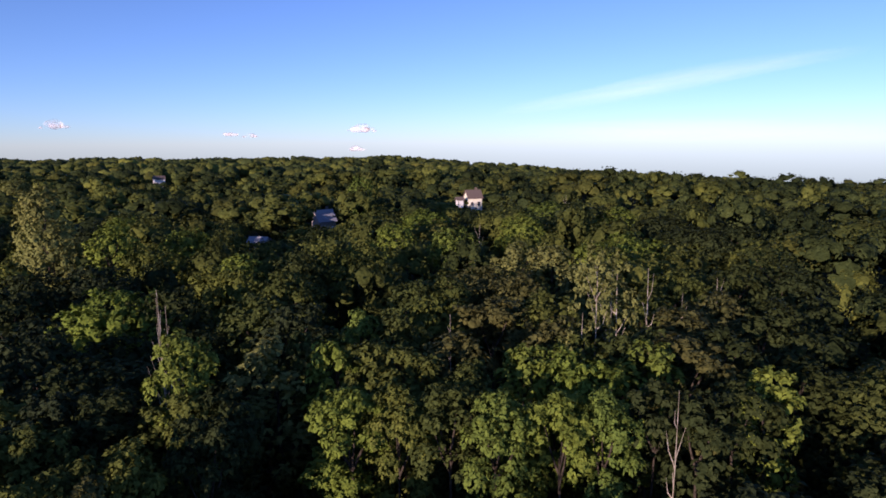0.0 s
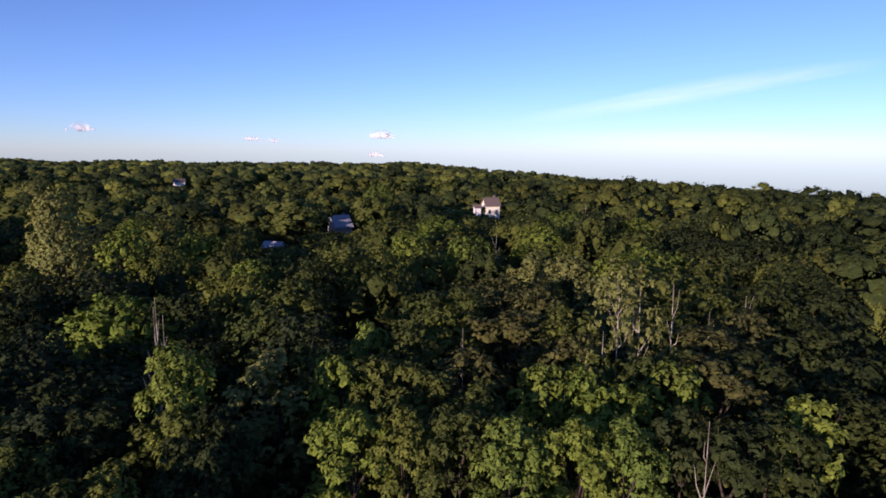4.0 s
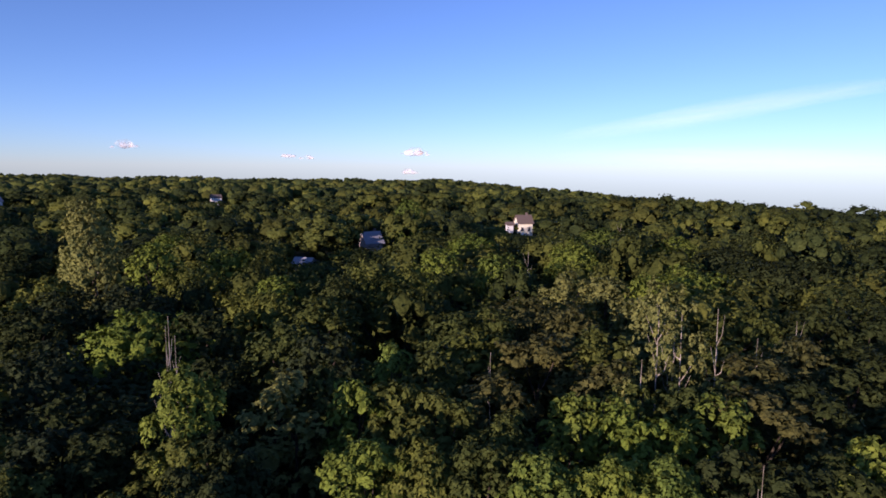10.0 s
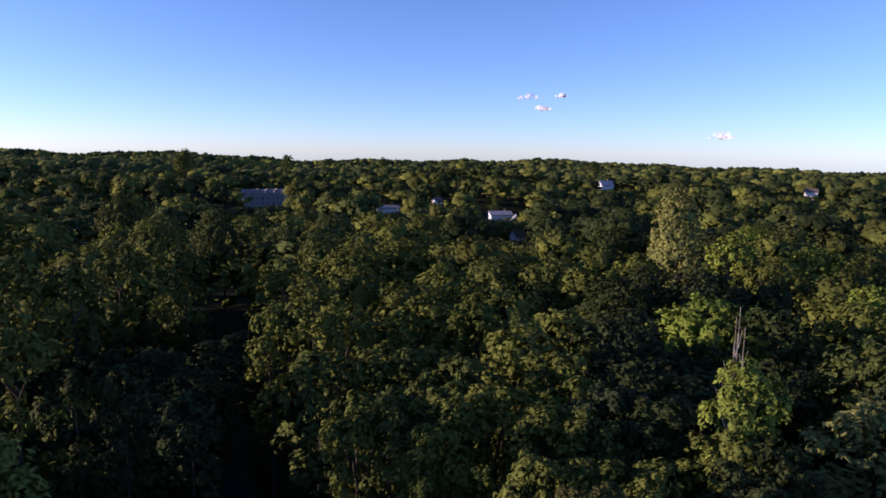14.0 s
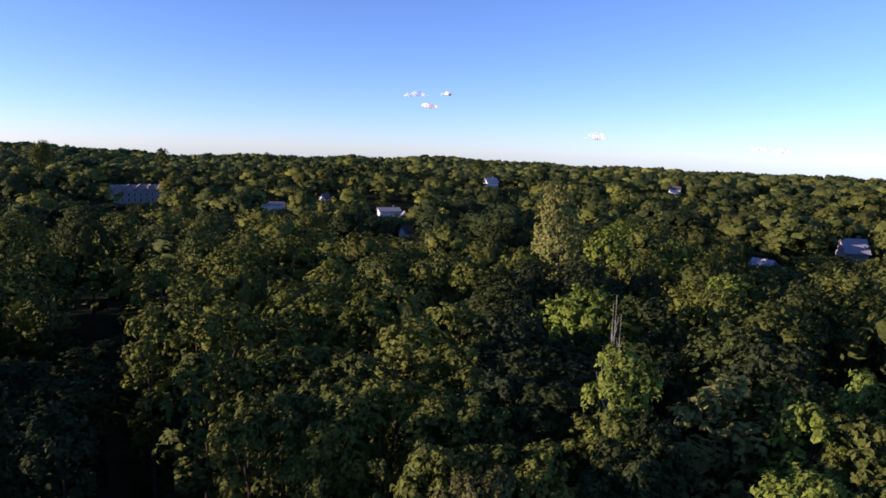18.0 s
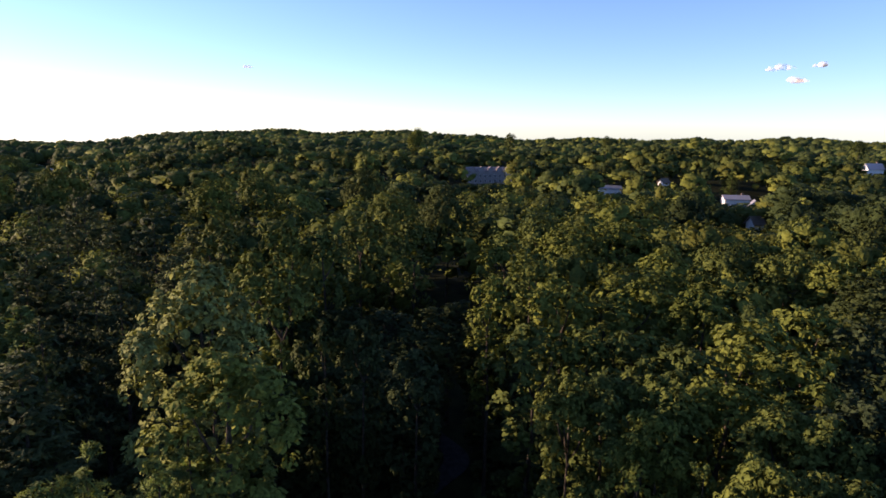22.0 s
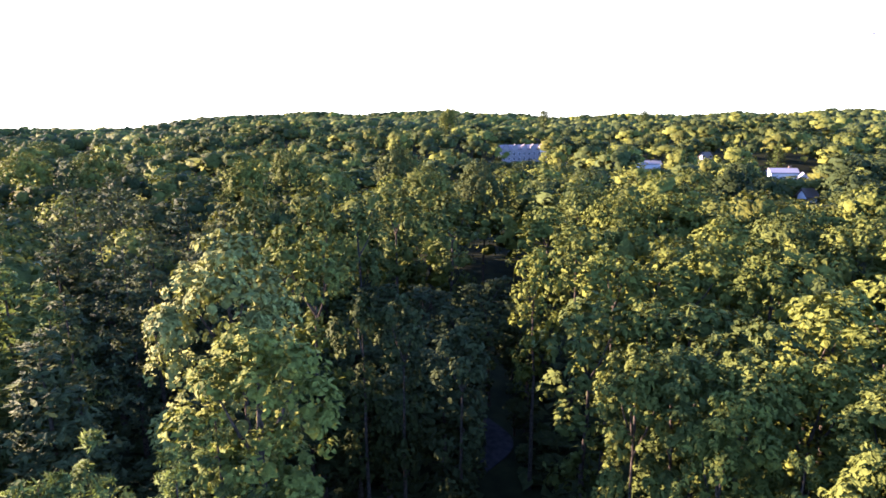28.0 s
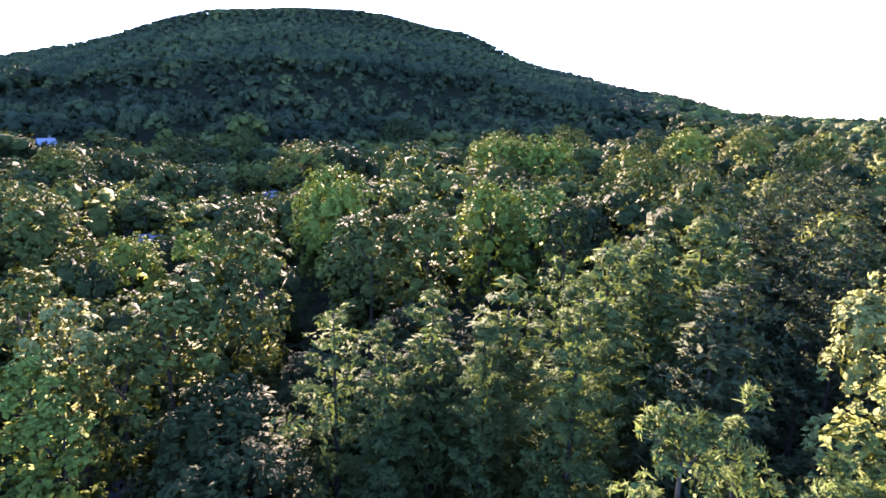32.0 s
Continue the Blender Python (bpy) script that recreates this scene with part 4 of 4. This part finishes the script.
slope_crowns = [clump_model(s, 12, 7, 0.95, 11.5, 1.2) for s in range(10, 16)]
woods("green wooded slopes with houses between the trees", [p for p in slope if p not in behind], slope_crowns, 1.2, 1.9, (0.7, 0.85, 1.0, 1.15, 1.35))
woods("dark green woods at the foot of the mountain, shade put into their colour", behind, slope_crowns, 1.05, 1.9, (0.7, 0.85, 1.0, 1.15, 1.35), 20.0, wood_hill_shaded)
woods("distant wooded hills and ridges", scatter(420, 940, 11.5, -42, 114, 70000), [clump_model(s, 4, 0, 2.0, -2.0, 1.15, 8.0) for s in range(20, 26)], 1.2, 0.8, (0.75, 0.9, 1.0, 1.15, 1.35), 8.0)
woods("dark wooded mountain against the low sun, its shade put into the colour", scatter(420, 650, 5.2, 112, 172, 50000), [clump_model(s, 3, 0, 2.0, -2.0, 1.15, 8.0) for s in range(30, 34)], 0.6, 0.6, (0.75, 0.9, 1.0, 1.15, 1.35), 8.0, wood_hill_shaded)

# ---------------------------------------------------------------- undergrowth and lanes
r_ = np.random.default_rng(77)
n_ = 9000
ur, ua = np.sqrt(r_.uniform(6 ** 2, 85 ** 2, n_)), np.radians(r_.uniform(-60, 185, n_))
ux, uy = -np.sin(ua) * ur, np.cos(ua) * ur
along, off = ux * lane_way[0] + uy * lane_way[1], ux * lane_way[1] - uy * lane_way[0]
keep = ~((np.abs(off) < 2.0) & (along > 16) & (along < 96))
at = np.stack([ux, uy, ground(ux, uy) + r_.uniform(0.2, 0.9, n_)], 1)[keep]
brush = Soup()
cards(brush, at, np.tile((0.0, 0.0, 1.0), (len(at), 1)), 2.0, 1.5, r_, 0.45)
tagged(new("undergrowth", brush.mesh("undergrowth", leaf_shaded)), "dark green undergrowth on the woodland floor", "undergrowth", kind="stuff")


def lane(name, a_, b_, wide, mat, label, category):
    """A strip that follows the ground between two places."""
    t_ = np.linspace(0, 1, 40)
    mid = np.array(a_)[None] * (1 - t_)[:, None] + np.array(b_)[None] * t_[:, None]
    way = unit(np.array(b_) - np.array(a_))
    mid += np.array([-way[1], way[0]]) * (wide * 0.7 * np.sin(t_ * 7.0))[:, None]
    side = np.array([-way[1], way[0]]) * wide / 2
    rows_ = [mid + side * k for k in (-1, 0, 1)]
    top = np.stack([np.concatenate([q, (ground(q[:, 0], q[:, 1]) + 0.10)[:, None]], 1) for q in rows_], 1)
    low = top[:, [0, 2]] - (0, 0, 0.6)
    v = np.concatenate([top, low], 1).reshape(-1, 3)
    tri = []
    for i in range(39):
        for j, k in ((0, 1), (1, 2), (2, 4), (3, 0)):
            a0, b0 = i * 5 + j, i * 5 + k
            tri += [(a0, b0, b0 + 5), (a0, b0 + 5, a0 + 5)]
    return tagged(new(name, mesh_of(name, v, tri, mat)), label, category, kind="structure")


lane("road", (-43.2, 15.3), (-61.1, 22.2), 2.6, asphalt, "narrow dark asphalt lane under the trees", "road")
lane("driveway", (-18.0, -56.0), (-32.0, -42.0), 4.0, asphalt, "grey asphalt driveway between the trees", "driveway")
lane("grass_verge", (-22.4, -56.0), (-26.0, -61.0), 2.2, leaf_pale, "sunlit strip of pale grass beside the driveway", "grass")
post = new("marker_post")
post.matrix_basis = pose(-20.7, -57.2, float(ground(-20.7, -57.2)))
part("shaft", box(0.22, 0.22, 1.3, 0, 0, -0.1), white_trim, post)
part("cap", box(0.30, 0.30, 0.10, 0, 0, 1.2), white_trim, post)
tagged(post, "white marker post beside the driveway", "post")

# ---------------------------------------------------------------- houses
house(28.0, 226.9, 5.7, 13, 5.2, 5.2, 6.6, 9.0, cream_siding, brown_roof, "cream two-storey house in the sun among trees", 2, 2)
house(-23.4, 196.8, 4.0, 32, 5.6, 5.6, 4.4, 7.4, grey_siding, slate_roof, "grey house with a blue-grey slate roof in the woods", 1, 3)
house(-32.7, 144.5, 7.5, -17, 4.0, 3.2, 2.0, 3.2, white_siding, slate_roof, "small white shed with a dark roof in a clearing", 1, 2, False)
house(-143.7, 394.0, 7.6, 30, 6.0, 5.0, 4.4, 6.0, white_siding, brown_roof, "distant white house on the wooded slope", 1, 2, False)
house(-222.3, 307.6, 9.6, 64, 7.0, 6.0, 4.2, 6.6, white_siding, slate_roof, "white house with a dark roof near the ridge", 2, 3)
house(-115.6, 122.3, 6.3, 85, 2.8, 2.8, 3.6, 5.0, white_siding, brown_roof, "narrow white gabled house front between trees", 2, 2, False)
house(-189.9, 189.7, 1.2, 60, 9.0, 6.0, 4.6, 5.8, white_siding, slate_roof, "long white house with a grey roof between trees", 1, 4)
house(-179.6, 188.8, 1.9, 139, 5.0, 4.0, 2.4, 4.4, white_siding, slate_roof, "white gabled garage beside the long house", 1, 2, False)
house(-228.9, 159.1, 2.8, 66, 9.0, 5.0, 4.2, 5.2, white_siding, slate_roof, "low white house half hidden by trees", 1, 4, False)
house(-223.7, 183.0, 6.0, 96, 3.4, 3.4, 3.4, 5.0, white_siding, brown_roof, "white gable end of a house between trees", 1, 2, False)
house(-327.4, 146.4, -1.4, 78, 25.0, 11.0, 9.4, 11.4, grey_siding, flat_roof, "large grey apartment house with gabled dormers on the hill", 3, 9, False, 5)
house(-467.8, -103.1, -1.0, 106, 20.0, 9.0, 4.0, 5.0, white_siding, white_siding, "long low white building far off in the woods", 1, 6, False)
house(-85.4, -124.4, 2.8, 177, 2.6, 2.4, 2.2, 3.0, white_siding, slate_roof, "small white shed in a clearing of the valley", 1, 2, False)
house(-70.0, -221.0, 8.2, 172, 4.2, 3.6, 2.8, 4.0, white_siding, slate_roof, "white house in the valley woods", 2, 2)

house(22.7, 223.1, 10.2, 13, 2.2, 2.0, 1.6, 2.3, white_siding, brown_roof, "small white outbuilding beside the cream house", 1, 1, False)
house(-47.7, -99.7, 2.2, 150, 2.6, 2.4, 2.6, 3.4, white_siding, slate_roof, "narrow white house front between valley trees", 1, 2, False)

# ---------------------------------------------------------------- clouds
cloud(26.79, 1.31, 129, 1)
cloud(13.92, 0.72, 86, 2)
cloud(12.35, 0.57, 86, 3)
cloud(2.77, 0.97, 166, 4)
cloud(3.39, -0.67, 118, 5)
cloud(42.71, 4.62, 139, 6)
cloud(39.94, 4.79, 86, 7)
cloud(41.54, 3.69, 107, 8)
cloud(86.68, 4.75, 64, 9)
streak(-23.3, 4.7, 860, 58, -8, cirrus_white, "long thin white cirrus streak across the blue sky")
streak(-24.5, 0.9, 900, 60, 1, haze_bank, "faint lavender bank of haze cloud over the ridge")
